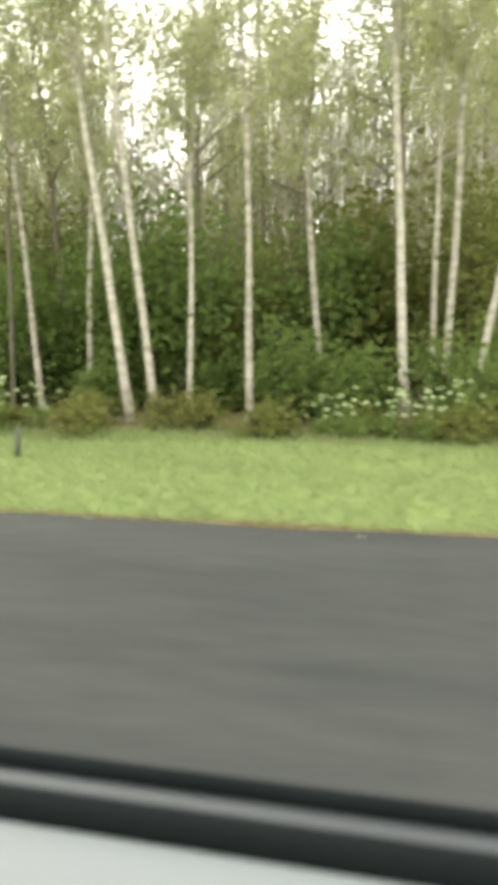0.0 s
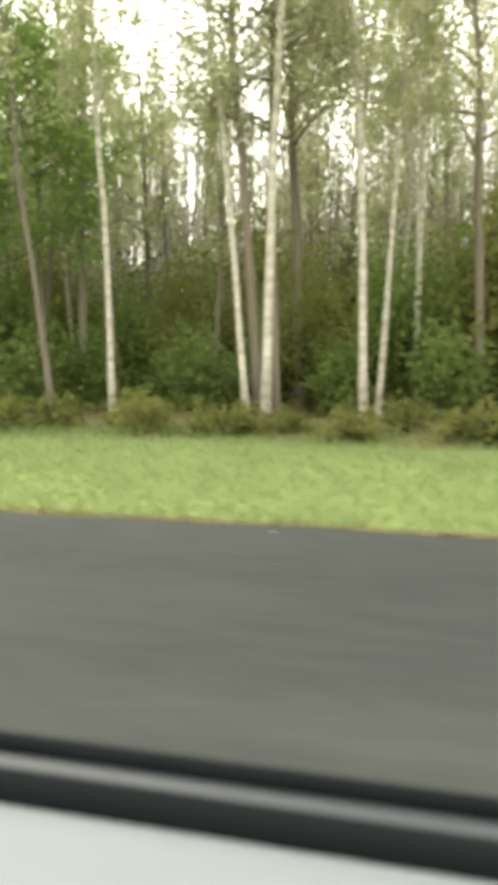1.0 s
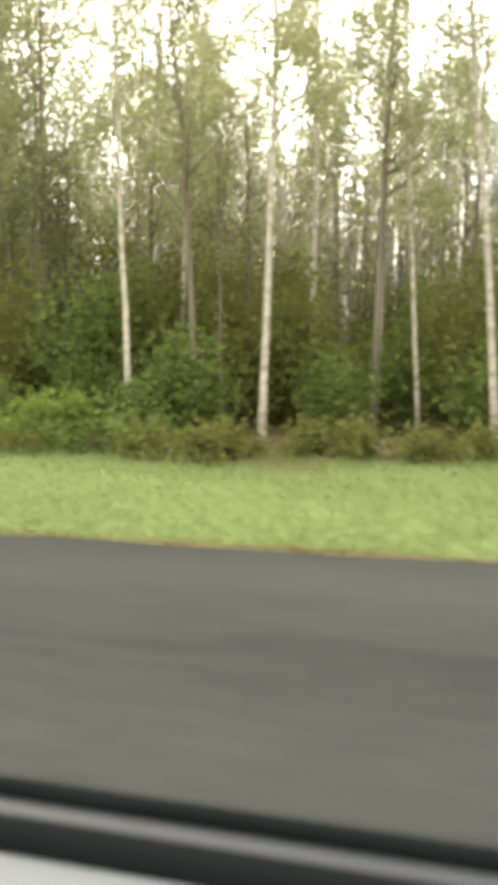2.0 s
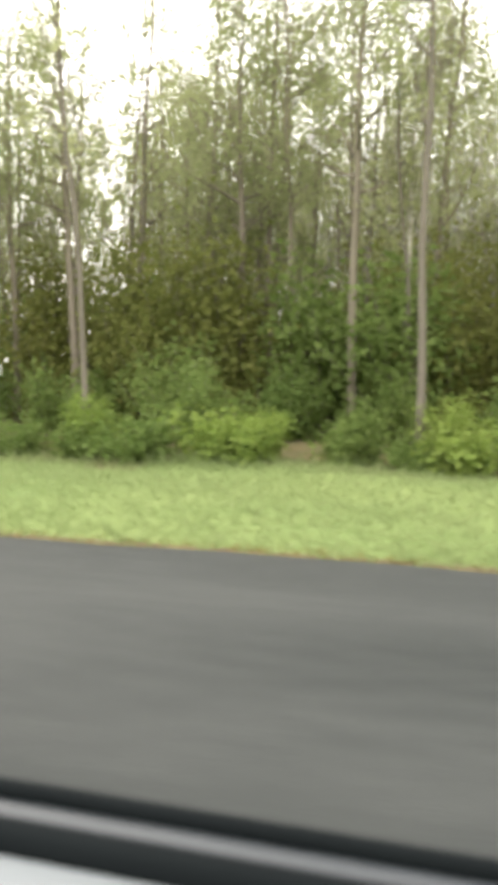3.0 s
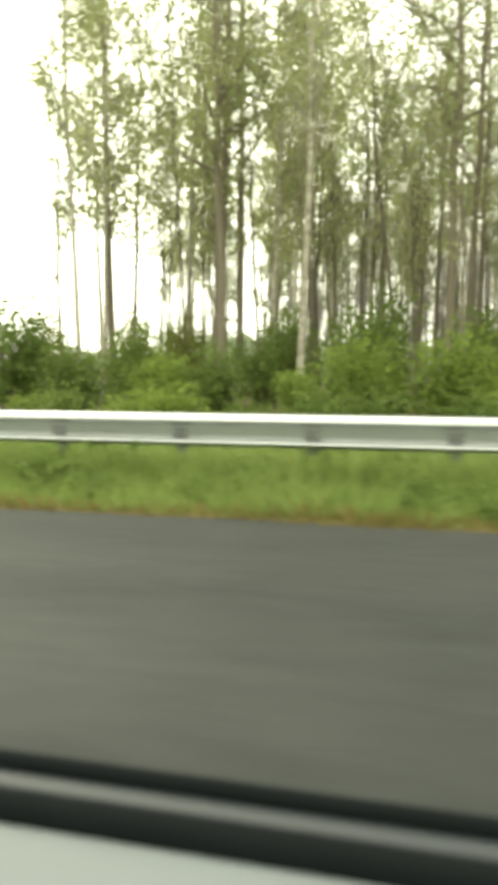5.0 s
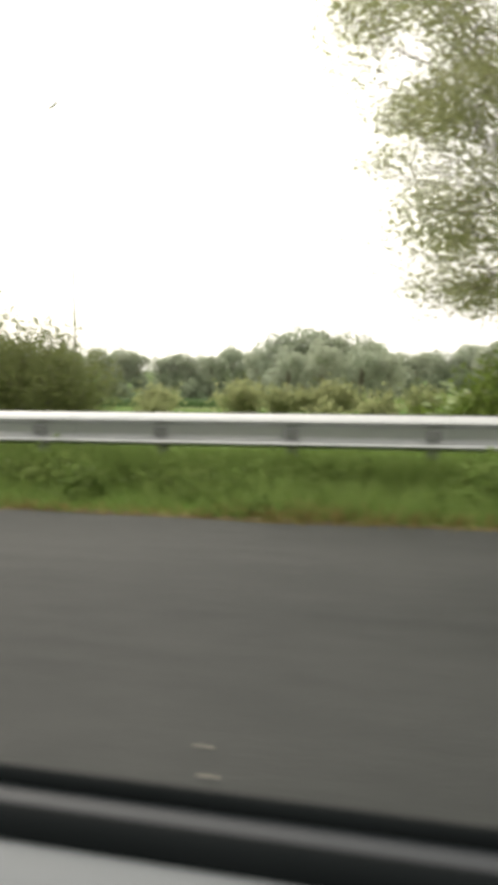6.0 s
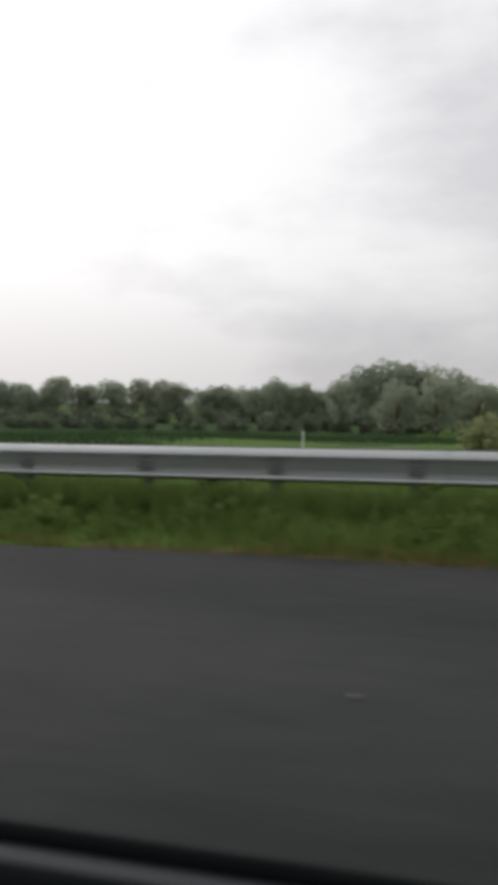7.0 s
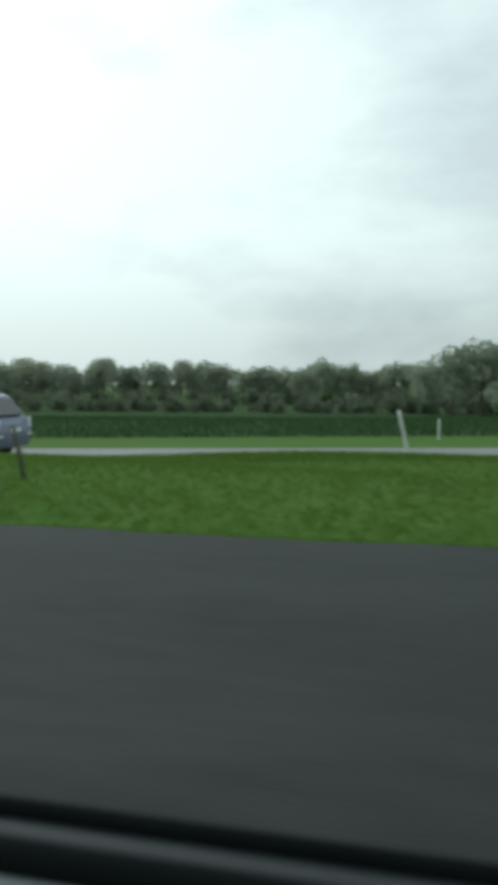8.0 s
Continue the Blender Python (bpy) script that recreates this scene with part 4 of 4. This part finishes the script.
# the pale last rows of the wood
last_row = [tree_model("oak_tree", "tall pale leafy tree in the last row of the wood", "tree", "dark trees in the wood",
                       grow(60 + i, 25.0, 0.13, 0.2, 22, 3.6, 4600, 0.23, 0.4, 0.7, 0, 0.6, 5, 0.45, 3, 1.3, 240), DARK_BARK, BIRCH_LEAF if i % 2 else DARK_LEAF) for i in range(4)]
for x in [*np.arange(-132, -84, 6.0), *np.arange(-84, -40, 3.6), *np.arange(-14, 34, 4.6)]:
    put(last_row[rng.integers(4)], x + rng.uniform(-1, 1), rng.uniform(51, 62), rng.normal(0, 1.5), rng.uniform(0, 360), rng.uniform(0.85, 1.15))
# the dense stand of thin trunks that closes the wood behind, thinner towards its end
# its pale bark colour imitates haze between the nearer trees
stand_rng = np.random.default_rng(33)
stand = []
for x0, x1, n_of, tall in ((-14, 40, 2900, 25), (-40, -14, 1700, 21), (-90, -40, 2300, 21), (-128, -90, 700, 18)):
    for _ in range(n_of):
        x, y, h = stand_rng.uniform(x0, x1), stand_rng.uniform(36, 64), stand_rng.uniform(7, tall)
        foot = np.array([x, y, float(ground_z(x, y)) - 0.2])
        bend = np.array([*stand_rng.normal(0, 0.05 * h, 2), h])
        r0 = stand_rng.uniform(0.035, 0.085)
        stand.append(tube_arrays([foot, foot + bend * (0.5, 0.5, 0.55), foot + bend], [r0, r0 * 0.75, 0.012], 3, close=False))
tagged(new("young_trees", mesh_of("young_trees", *joined(stand), FAR_BARK, True)), "dense stand of thin trunks deep in the wood, paled by painted haze", "trees", kind="stuff")
# leaf sprays that veil the sky gaps, haze painted into their colour
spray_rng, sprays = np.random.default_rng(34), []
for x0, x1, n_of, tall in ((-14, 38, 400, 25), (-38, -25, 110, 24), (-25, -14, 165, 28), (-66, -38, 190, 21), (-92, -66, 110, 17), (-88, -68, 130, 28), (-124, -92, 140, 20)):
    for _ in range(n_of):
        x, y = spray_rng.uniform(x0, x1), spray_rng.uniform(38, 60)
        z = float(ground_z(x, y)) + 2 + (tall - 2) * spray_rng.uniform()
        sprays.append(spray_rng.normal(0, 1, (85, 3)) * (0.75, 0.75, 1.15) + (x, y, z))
tagged(new("spring_foliage", mesh_of("spring_foliage", *leaf_arrays(np.vstack(sprays), 0.29, spray_rng), HAZE_LEAF)), "leaves on the thin trunks deep in the wood, paled by painted haze", "foliage", kind="stuff")
# thickets: high and close at the start of the wood, lower and more open towards its end
for x0, x1, step, y0, y1, size in ((-22, 20, 2.2, 19, 22, 1.25), (-22, 22, 2.5, 25, 29, 1.45),
                                   (-58, -22, 2.4, 19, 22, 0.95), (-58, -22, 2.8, 25, 30, 1.45),
                                   (-87, -58, 2.4, 19, 22.5, 1.15), (-89, -56, 2.6, 26, 32, 1.55), (-134, -87, 3.2, 18, 22, 0.6), (-134, -87, 4.2, 26, 36, 0.8)):
    for x in np.arange(x0, x1, step):
        put(thicket[rng.integers(3)], x + rng.uniform(-0.8, 0.8), rng.uniform(y0, y1), 0, rng.uniform(0, 360), size * rng.uniform(0.8, 1.15))

# undergrowth along the edge
SHRUB_AT = [(-0.8, 14.6, 1, 0.8), (1.0, 14.2, 3, 0.75), (-2.6, 15.6, 2, 0.9), (-7.4, 16.4, 0, 0.8), (-11.8, 15.2, 1, 0.7), (-14.6, 15.6, 2, 0.75), (-16.6, 15.8, 0, 0.8),
            (-20.6, 16.2, 3, 0.8), (-23.2, 17.2, 2, 0.9), (-25.8, 17.4, 1, 0.9), (-29.4, 17.5, 3, 0.9), (-33.0, 18.0, 2, 0.9), (-36.6, 17.0, 0, 1.0)]
for x, y, k, size in SHRUB_AT:
    put(shrubs[k], x, y, 0, 37 * x, size)
for x in np.arange(-133, -54, 1.75):
    y = rng.uniform(13.4, 15.4)
    kind = limes[rng.integers(2)] if rng.uniform() < 0.28 else shrubs[rng.integers(4)]
    put(kind, x + rng.uniform(-0.5, 0.5), y, 0, rng.uniform(0, 360), rng.uniform(0.55, 0.85))
for x in np.arange(-133, 14, 3.2):
    put(shrubs[rng.integers(4)], x + rng.uniform(-1, 1), rng.uniform(16.5, 20), 0, rng.uniform(0, 360), rng.uniform(0.8, 1.15))
low_green = [tree_model("nettle_clump", "low green leafy clump along the wood's edge", "weeds", "clumps along the wood",
                        bush(160 + i, 0.95, 2.4, 14, 1000, 0.12, 0.16), STALK, SHRUB_LEAF if i else LIME_LEAF, "foliage") for i in range(2)]
for x in np.arange(-136, -54, 1.3):
    put(low_green[rng.integers(2)], x + rng.uniform(-0.5, 0.5), rng.uniform(12.6, 13.8), 0, rng.uniform(0, 360), rng.uniform(0.7, 1.15))
scrub = tree_model("weed_clump", "pale olive weeds in the rough meadow", "weeds", "weeds in the meadow", bush(165, 0.95, 2.4, 14, 1100, 0.12, 0.17), STALK, DARK_LEAF, "foliage")
for x in np.arange(-165, -142, 0.8):
    put(scrub, x + rng.uniform(-0.5, 0.5), rng.uniform(15, 34) if x > -160 else rng.uniform(24, 34), 0, rng.uniform(0, 360), rng.uniform(0.8, 1.6))
weed = tree_model("weed_clump", "leafy green weeds in the grass by the guard rail", "weeds", "weeds under the guard rail", bush(170, 0.4, 0.9, 10, 260, 0.09, 0.08), STALK, SHRUB_LEAF, "foliage")
for x in np.arange(-174, -98, 0.75):
    put(weed, x + rng.uniform(-0.3, 0.3), rng.uniform(5.65, 7.6), 0, rng.uniform(0, 360), rng.uniform(0.6, 1.2))
edge_rng = np.random.default_rng(21)
rail_weeds = [tree_model("weed_clump", "broad-leaved green weeds crowding under the guard rail", "weeds", "weeds under the guard rail",
                         bush(172 + i, 0.34, 0.8, 12, 330, 0.058, 0.08), STALK, SHRUB_LEAF if i == 1 else RAIL_GRASS, "foliage") for i in range(3)]
for x in np.arange(-173, -98, 0.42):
    put(rail_weeds[edge_rng.integers(3)], x + edge_rng.uniform(-0.3, 0.3), edge_rng.uniform(5.5, 6.9), 0, edge_rng.uniform(0, 360), edge_rng.uniform(0.6, 1.25))
for x in np.arange(-60, 8, 1.0):
    put(brambles[rng.integers(3)], x + rng.uniform(-0.6, 0.6), rng.uniform(12.5, 14.0), 0, rng.uniform(0, 360), rng.uniform(0.7, 1.1))
put(limes[1], -94.6, 13.0, 0, 10, 1.0)
put(shrubs[3], -60.9, 13.0, 0, 10, 0.8)
put(shrubs[2], -140.9, 14.0, 0, 40, 0.95)
put(limes[0], -139.9, 14.4, 0, 200, 1.0)
put(limes[1], -137.2, 14.6, 0, 150, 0.85)
put(shrubs[3], -141.6, 15.6, 0, 260, 0.8)
put(limes[0], -138.2, 14.4, 0, 70, 1.0)
put(shrubs[1], -139.4, 14.8, 0, 70, 0.8)
put(limes[1], -141.9, 15.0, 0, 20, 0.9)
put(limes[0], -143.0, 15.6, 0, 120, 0.8)

mounds = [tree_model("shrub", "dense dull olive shrub in a mound by the gantry", "shrub", "shrubs in the mound",
                     bush(180 + i, 2.7, 3.2, 30, 10000, 0.068, 0.22), POLE_BARK, OLIVE_LEAF, "foliage") for i in range(2)]
# the dense mound of bushes and the light trees beside the gantry
for x, y, k, size in ((-153.9, 10.8, 3, 0.86), (-152.6, 10.6, 2, 1.08), (-151.4, 10.7, 3, 1.1), (-150.3, 11.2, 3, 0.92), (-149.7, 10.8, 2, 0.8), (-155.0, 11.4, 3, 0.8), (-152.9, 11.9, 2, 1.14), (-151.8, 11.8, 3, 1.18)):
    put(mounds[k % 2], x, y, 0, 71 * x, size)
for i, (x, y, size) in enumerate(((-156.1, 13.6, 1.08), (-154.9, 14.2, 1.15), (-157.0, 15.6, 1.05), (-153.8, 13.0, 0.7), (-156.4, 12.4, 0.7), (-158.9, 24, 0.7), (-161.2, 26, 0.95), (-163.3, 22, 0.76))):
    put(sparse[i % 2], x, y, 0, 97 * i, size)
for i, (x, y, size) in enumerate(((-157.6, 16, 0.7), (-156, 17, 0.8), (-159.5, 20, 0.7), (-162, 24, 0.7), (-154.5, 16, 0.8))):
    put(shrubs[i % 4], x, y, 0, 97 * i, size)

# ---- the far line of trees ----
def round_tree(seed, height, width, clumps, leaves, leaf_size):
    """A broad tree whose crown is a heap of rounded leafy clumps."""
    r = np.random.default_rng(seed)
    trunk = np.column_stack([r.normal(0, 0.1, 5), r.normal(0, 0.1, 5), np.linspace(-0.2, height * 0.6, 5)])
    wood, cs = [tube_arrays(trunk, [0.45, 0.38, 0.3, 0.2, 0.1], 6)], []
    for i in range(clumps):
        a, q = r.uniform(0, 2 * np.pi), r.uniform(0, 1)
        z = height * (0.24 + 0.6 * q)
        out = width * 0.36 * math.sqrt(max(0.05, 1 - ((q - 0.35) / 0.68) ** 2)) * r.uniform(0.4, 1.05)
        centre = np.array([math.cos(a) * out, math.sin(a) * out, z])
        start = trunk[2] + (trunk[4] - trunk[2]) * r.uniform(0, 1) * q
        wood.append(tube_arrays([start, (start + centre) / 2 + (0, 0, 0.4), centre], [0.13, 0.09, 0.04], 3, close=False))
        d = r.normal(size=(leaves // clumps, 3))
        d /= np.linalg.norm(d, axis=1)[:, None]
        size = width * r.uniform(0.13, 0.2)
        cs.append(centre + d * size * r.uniform(0.55, 1.0, (len(d), 1)) ** 0.5 * (1, 1, 0.8))
    return joined(wood), leaf_arrays(np.vstack(cs), leaf_size, r)


# the crowns' pale colour includes the haze of distance
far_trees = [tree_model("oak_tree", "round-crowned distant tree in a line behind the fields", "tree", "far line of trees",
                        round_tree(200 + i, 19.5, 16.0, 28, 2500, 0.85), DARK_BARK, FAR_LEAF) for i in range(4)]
far_rng = np.random.default_rng(9)
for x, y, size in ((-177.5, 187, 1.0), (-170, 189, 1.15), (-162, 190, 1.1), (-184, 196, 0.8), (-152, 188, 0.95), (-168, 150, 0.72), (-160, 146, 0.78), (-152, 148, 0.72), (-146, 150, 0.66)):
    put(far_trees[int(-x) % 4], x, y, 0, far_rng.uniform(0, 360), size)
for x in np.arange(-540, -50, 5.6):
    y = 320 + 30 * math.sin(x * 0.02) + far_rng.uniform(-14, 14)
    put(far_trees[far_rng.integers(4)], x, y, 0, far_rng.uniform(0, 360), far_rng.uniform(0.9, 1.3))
hedges = tree_model("hedge_bush", "dark rounded hedge bush at the field's edge", "shrub", "far hedge", bush(230, 6.0, 11.0, 8, 480, 1.2, 0.9), POLE_BARK, HEDGE_LEAF, "foliage")
for x in np.arange(-600, 40, 5.0):
    put(hedges, x + far_rng.uniform(-2, 2), 300 + 40 * math.sin(x * 0.02) + far_rng.uniform(-8, 8), 0, far_rng.uniform(0, 360), far_rng.uniform(0.8, 1.3))
for x in np.arange(-300, -140, 3.2):
    put(hedges, x + far_rng.uniform(-2, 2), 197 + far_rng.uniform(-8, 8), 0, far_rng.uniform(0, 360), far_rng.uniform(0.35, 0.85))


# ---- cow parsley ----
def cow_parsley(seed):
    r = np.random.default_rng(seed)
    plant = thing("cow_parsley", "cow parsley with white flower heads in the grass", "wild flower", "cow parsley plants")
    stalks = []
    for i in range(11):
        a, out, h = r.uniform(0, 6.28), r.uniform(0.05, 0.5), r.uniform(0.5, 1.05)
        tip = np.array([np.cos(a) * out, np.sin(a) * out, h])
        stalks.append(tube_arrays([(0, 0, -0.03), tuple(tip * (0.5, 0.5, 0.6)), tuple(tip)], [0.008, 0.006, 0.004], 4, close=False))
        # a lacy umbel: a shallow dome with a ragged rim
        k = 18
        ang = np.linspace(0, 2 * np.pi, k, endpoint=False)
        rim = r.uniform(0.02, 0.075, k)
        v = [tip + (0, 0, 0.05)] + [tip + np.array([np.cos(q) * w, np.sin(q) * w, r.uniform(-0.02, 0.02)]) for q, w in zip(ang, rim)]
        v += [tip + (0, 0, -0.01)]
        f = [(0, 1 + n, 1 + (n + 1) % k) for n in range(k)] + [(k + 1, 1 + (n + 1) % k, 1 + n) for n in range(k)]
        part("flower_head", mesh_of("flower_head", v, f, FLOWER), FLOWER, plant)
    leaves = np.column_stack([r.normal(0, 0.2, 90), r.normal(0, 0.2, 90), r.uniform(0.03, 0.45, 90)])
    part("stalk", mesh_of("stalk", *joined(stalks), STALK), STALK, plant)
    part("foliage", mesh_of("foliage", *leaf_arrays(leaves, 0.14, r), SHRUB_LEAF), SHRUB_LEAF, plant)
    return plant


parsley = [cow_parsley(300 + i) for i in range(3)]
for x, y in [(-0.9, 12.9), (-0.2, 13.2), (0.5, 12.8), (1.1, 13.3), (-1.5, 13.4), (0.9, 13.8), (-8.3, 13.2), (-7.7, 13.6), (-10.4, 13.0), (-9.8, 13.4), (-9.0, 13.1),
             (-87.2, 12.8), (-86.7, 13.1), (-84.6, 12.9), (-91.2, 13.0), (-96.0, 12.8), (-101.5, 12.2), (-102.0, 12.6), (-104.2, 11.8), (-103.5, 12.2),
             (-106.9, 11.6), (-107.5, 12.0), (-108.2, 11.5), (-105.9, 11.8), (-109.9, 11.7), (-114.8, 11.6), (-113.9, 12.0), (-141.6, 11.5), (-143.4, 11.8), (-136.8, 11.6)]:
    put(parsley[int(-x * 7) % 3], x, y, rng.uniform(-8, 8), rng.uniform(0, 360), rng.uniform(0.75, 1.15))

retire(rail_weeds + [scrub] + mounds + last_row + back_darks + back_birches + [weed, low_green[0], low_green[1]] + birches + darks + poles + [maple] + loners + bare + sparse + shrubs + limes + brambles + thicket + far_trees + [hedges] + parsley)


# ---- grass ----
def blades(n, x0, x1, y0, y1, low, high, width, seed, near=1.0, fade=1.0, patchy=True, bent=(0.1, 0.6)):
    """Blades of grass, thicker on the ground towards y0; one long triangle each. bent: how far they lean over, as a share of their height."""
    r = np.random.default_rng(seed)
    x = r.uniform(x0, x1, n) + r.normal(0, 1.0, n) * fade
    y = y0 + (y1 - y0) * r.uniform(0, 1, n) ** near
    patch = 0.75 + 0.25 * np.sin(x * 0.55 + 2 * np.sin(y)) + 0.2 * np.sin(x * 2.1 + y * 3)
    h = r.uniform(low, high, n) * (np.clip(patch, 0.45, 1.3) if patchy else 1.0)
    a = r.uniform(0, 2 * np.pi, n)
    s = np.column_stack([np.cos(a), np.sin(a), np.zeros(n)]) * (width * r.uniform(0.6, 1.4, n))[:, None]
    b = r.uniform(0, 2 * np.pi, n)
    lean = np.column_stack([np.cos(b), np.sin(b), np.zeros(n)]) * (h * r.uniform(*bent, n))[:, None]
    foot = np.column_stack([x, y, ground_z(x, y) - 0.02])
    up = np.column_stack([np.zeros(n), np.zeros(n), h])
    v = np.stack([foot - s, foot + s, foot + lean + up], 1).reshape(-1, 3)
    tri = np.arange(3 * n).reshape(n, 3)
    return v, tri


tagged(new("grass", mesh_of("grass", *blades(150000, -100, 12, 5.30, 13.6, 0.06, 0.15, 0.016, 1, 1.2, patchy=False, bent=(0.5, 1.5)), GRASS)), "short bright yellow-green verge grass", "grass", kind="stuff")
tagged(new("grass", mesh_of("grass", *blades(50000, -142, -96, 5.30, 8.2, 0.14, 0.38, 0.014, 2, 0.9, bent=(0.3, 1.1)), TALL_GRASS)), "long green grass under the guard rail", "grass", kind="stuff")
tagged(new("grass", mesh_of("grass", *blades(30000, -142, -96, 8.0, 14.5, 0.15, 0.45, 0.014, 3), TALL_GRASS)), "long rough grass behind the guard rail", "grass", kind="stuff")
tagged(new("grass", mesh_of("grass", *blades(90000, -212, -174, 5.30, 14.2, 0.045, 0.115, 0.014, 4, 1.1, patchy=False, bent=(0.5, 1.5)), DEEP_GRASS)), "green verge grass beside the open field", "grass", kind="stuff")
ramp_grass = []
for x in np.arange(-106, -91, 1.0):
    tall = max(0.1, float(rail_top(x + 0.5)) - 0.07) * min(1.0, 0.55 + (x + 107) * 0.2)
    ramp_grass.append(blades(1500, x, x + 1, 6.3, 6.87, 0.75 * tall, tall, 0.02, int(300 - x), fade=0.15, patchy=False))
tagged(new("grass", mesh_of("grass", *joined(ramp_grass), TALL_GRASS)), "tall grass tufts hiding the sunken rail start", "grass", kind="stuff")
tagged(new("grass", mesh_of("grass", *blades(20000, -142, -106, 6.45, 6.95, 0.36, 0.47, 0.015, 6, patchy=False), TALL_GRASS)), "tall grass growing up to the guard rail", "grass", kind="stuff")

tagged(new("grass", mesh_of("grass", *blades(42000, -178, -140, 5.30, 8.2, 0.14, 0.38, 0.014, 7, 0.9, bent=(0.3, 1.1)), RAIL_GRASS)), "long dark green grass under the guard rail", "grass", kind="stuff")
tagged(new("grass", mesh_of("grass", *blades(22000, -178, -140, 8.0, 14.5, 0.12, 0.34, 0.014, 8), RAIL_GRASS)), "rough dark green grass behind the guard rail", "grass", kind="stuff")
tagged(new("grass", mesh_of("grass", *blades(20000, -174, -140, 6.45, 6.95, 0.36, 0.47, 0.015, 9, patchy=False), RAIL_GRASS)), "tall dark grass growing up to the guard rail", "grass", kind="stuff")

tagged(new("grass", mesh_of("grass", *blades(7000, -160, -149, 7.3, 9.15, 0.3, 0.6, 0.015, 10), RAIL_GRASS)), "tall grass in front of the cabinet and mast", "grass", kind="stuff")

tagged(new("grass", mesh_of("grass", *blades(16000, -140, 10, 5.24, 5.5, 0.02, 0.09, 0.016, 51), DRY_GRASS)), "dry brown grass along the ragged asphalt edge", "grass", kind="stuff")
tagged(new("grass", mesh_of("grass", *blades(22000, -178, -98, 5.18, 5.6, 0.04, 0.17, 0.018, 52), DRY_GRASS)), "dry reddish grass spilling over the asphalt edge", "grass", kind="stuff")
tagged(new("grass", mesh_of("grass", *blades(16000, -100, 10, 11.6, 13.8, 0.15, 0.4, 0.014, 53, bent=(0.3, 1.2)), GRASS)), "long pale grass where the verge meets the wood", "grass", kind="stuff")
crop = [blades(52000, -280, -178, 24.2, 62, 0.25, 0.45, 0.03, 54, 1.3, bent=(0.3, 1.0)), blades(20000, -180, -150, 35, 64, 0.2, 0.4, 0.03, 55, bent=(0.3, 1.0))]
tagged(new("crop", mesh_of("crop", *joined(crop), CROP_LEAF)), "dark green standing crop in the field", "crop", kind="stuff")
crest = [blades(30000, -235, -179, 12.4, 14.1, 0.085, 0.125, 0.02, 31, patchy=False, bent=(0.3, 1.1))]
tagged(new("grass", mesh_of("grass", *joined(crest), DEEP_GRASS)), "longer grass along the crest above the side road", "grass", kind="stuff")

by_masts = [blades(700, x - 0.5, x + 0.5, 6.99, 7.3, 0.46, 0.58, 0.015, 40 + i, fade=0.1, patchy=False) for i, x in enumerate((-151.03, -99.8))]
tagged(new("grass", mesh_of("grass", *joined(by_masts), RAIL_GRASS)), "tufts of grass at the feet of the masts", "grass", kind="stuff")

# ---- a far field fence ----
fence = thing("field_fence", "thin dark post-and-wire fence in the far field", "fence")
fx = np.array([-233, -219.5, -208, -192, -181.5, -170, -157])
for x in fx:
    z = float(ground_z(x, 92.0))
    v, f = tube_arrays([(x, 92, z - 0.1), (x, 92, z + 1.7)], [0.09, 0.08], 6)
    part("post", mesh_of("post", v, f, DARK_WOOD), DARK_WOOD, fence)
for h in (0.9, 1.5):
    v, f = tube_arrays([(x, 92, float(ground_z(x, 92.0)) + h) for x in fx], [0.018] * len(fx), 5)
    part("rail", mesh_of("rail", v, f, DARK_WOOD), DARK_WOOD, fence)

# ---- small things on the verge and the asphalt ----
stub = thing("wooden_stake", "short dark wooden stake in the verge grass", "post", at=pose(-5.28, 8.68, -0.05, 0, 3, 0))
v, f = tube_arrays([(0, 0, 0), (0.01, 0, 0.25), (0, 0, 0.5)], [0.05, 0.045, 0.04], 10)
part("shaft", mesh_of("shaft", v, f, DARK_WOOD, True), DARK_WOOD, stub)
STRAW = material("dry_pale_litter", (0.6, 0.56, 0.46), 0.8, 0, (0.45, 0.4, 0.3), 20)
lit_rng = np.random.default_rng(12)
SCRAPS = [(-2.52, 5.2), (-0.64, 5.2), (-0.26, 5.04), (-24.96, 5.01), (-96.34, 4.76), (-140.6, 4.36), (-140.01, 2.67), (-139.74, 2.07), (-144.59, 1.99), (-144.53, 1.84),
          (-149.79, 2.15), (-149.44, 2.71), (-168.15, 2.79), (-180.49, 2.88), (-181.33, 2.26), (-172.79, 4.24)]
TWIG = ((-30.6, 3.37), (-30.35, 3.68))
for i, (x, y) in enumerate(SCRAPS):
    k = 7
    ang = np.linspace(0, 2 * np.pi, k, endpoint=False)
    w = lit_rng.uniform(0.5, 1.0, k)
    v = [(0.019 * np.cos(q) * s, 0.009 * np.sin(q) * s, 0.006 + 0.006 * lit_rng.uniform()) for q, s in zip(ang, w)] + [(0, 0, 0.018), (0, 0, 0.0)]
    f = [(n, (n + 1) % k, k) for n in range(k)] + [((n + 1) % k, n, k + 1) for n in range(k)]
    scrap = tagged(new("dry_leaf", mesh_of("dry_leaf", v, f, STRAW)), "pale dry leaf lying on the asphalt", "leaf", "dry leaves on the road")
    scrap.matrix_basis = pose(x, y, 0.001, 0, 0, lit_rng.uniform(-25, 25))
twig = thing("twig", "reddish dry twig lying on the asphalt", "twig")
v, f = tube_arrays([TWIG[0] + (0.014,), tuple((np.array(TWIG[0]) + np.array(TWIG[1])) / 2 + (0.0, 0.03)) + (0.02,), TWIG[1] + (0.012,)], [0.009, 0.008, 0.004], 7)
part("stick", mesh_of("stick", v, f, DIRT, True), DIRT, twig)
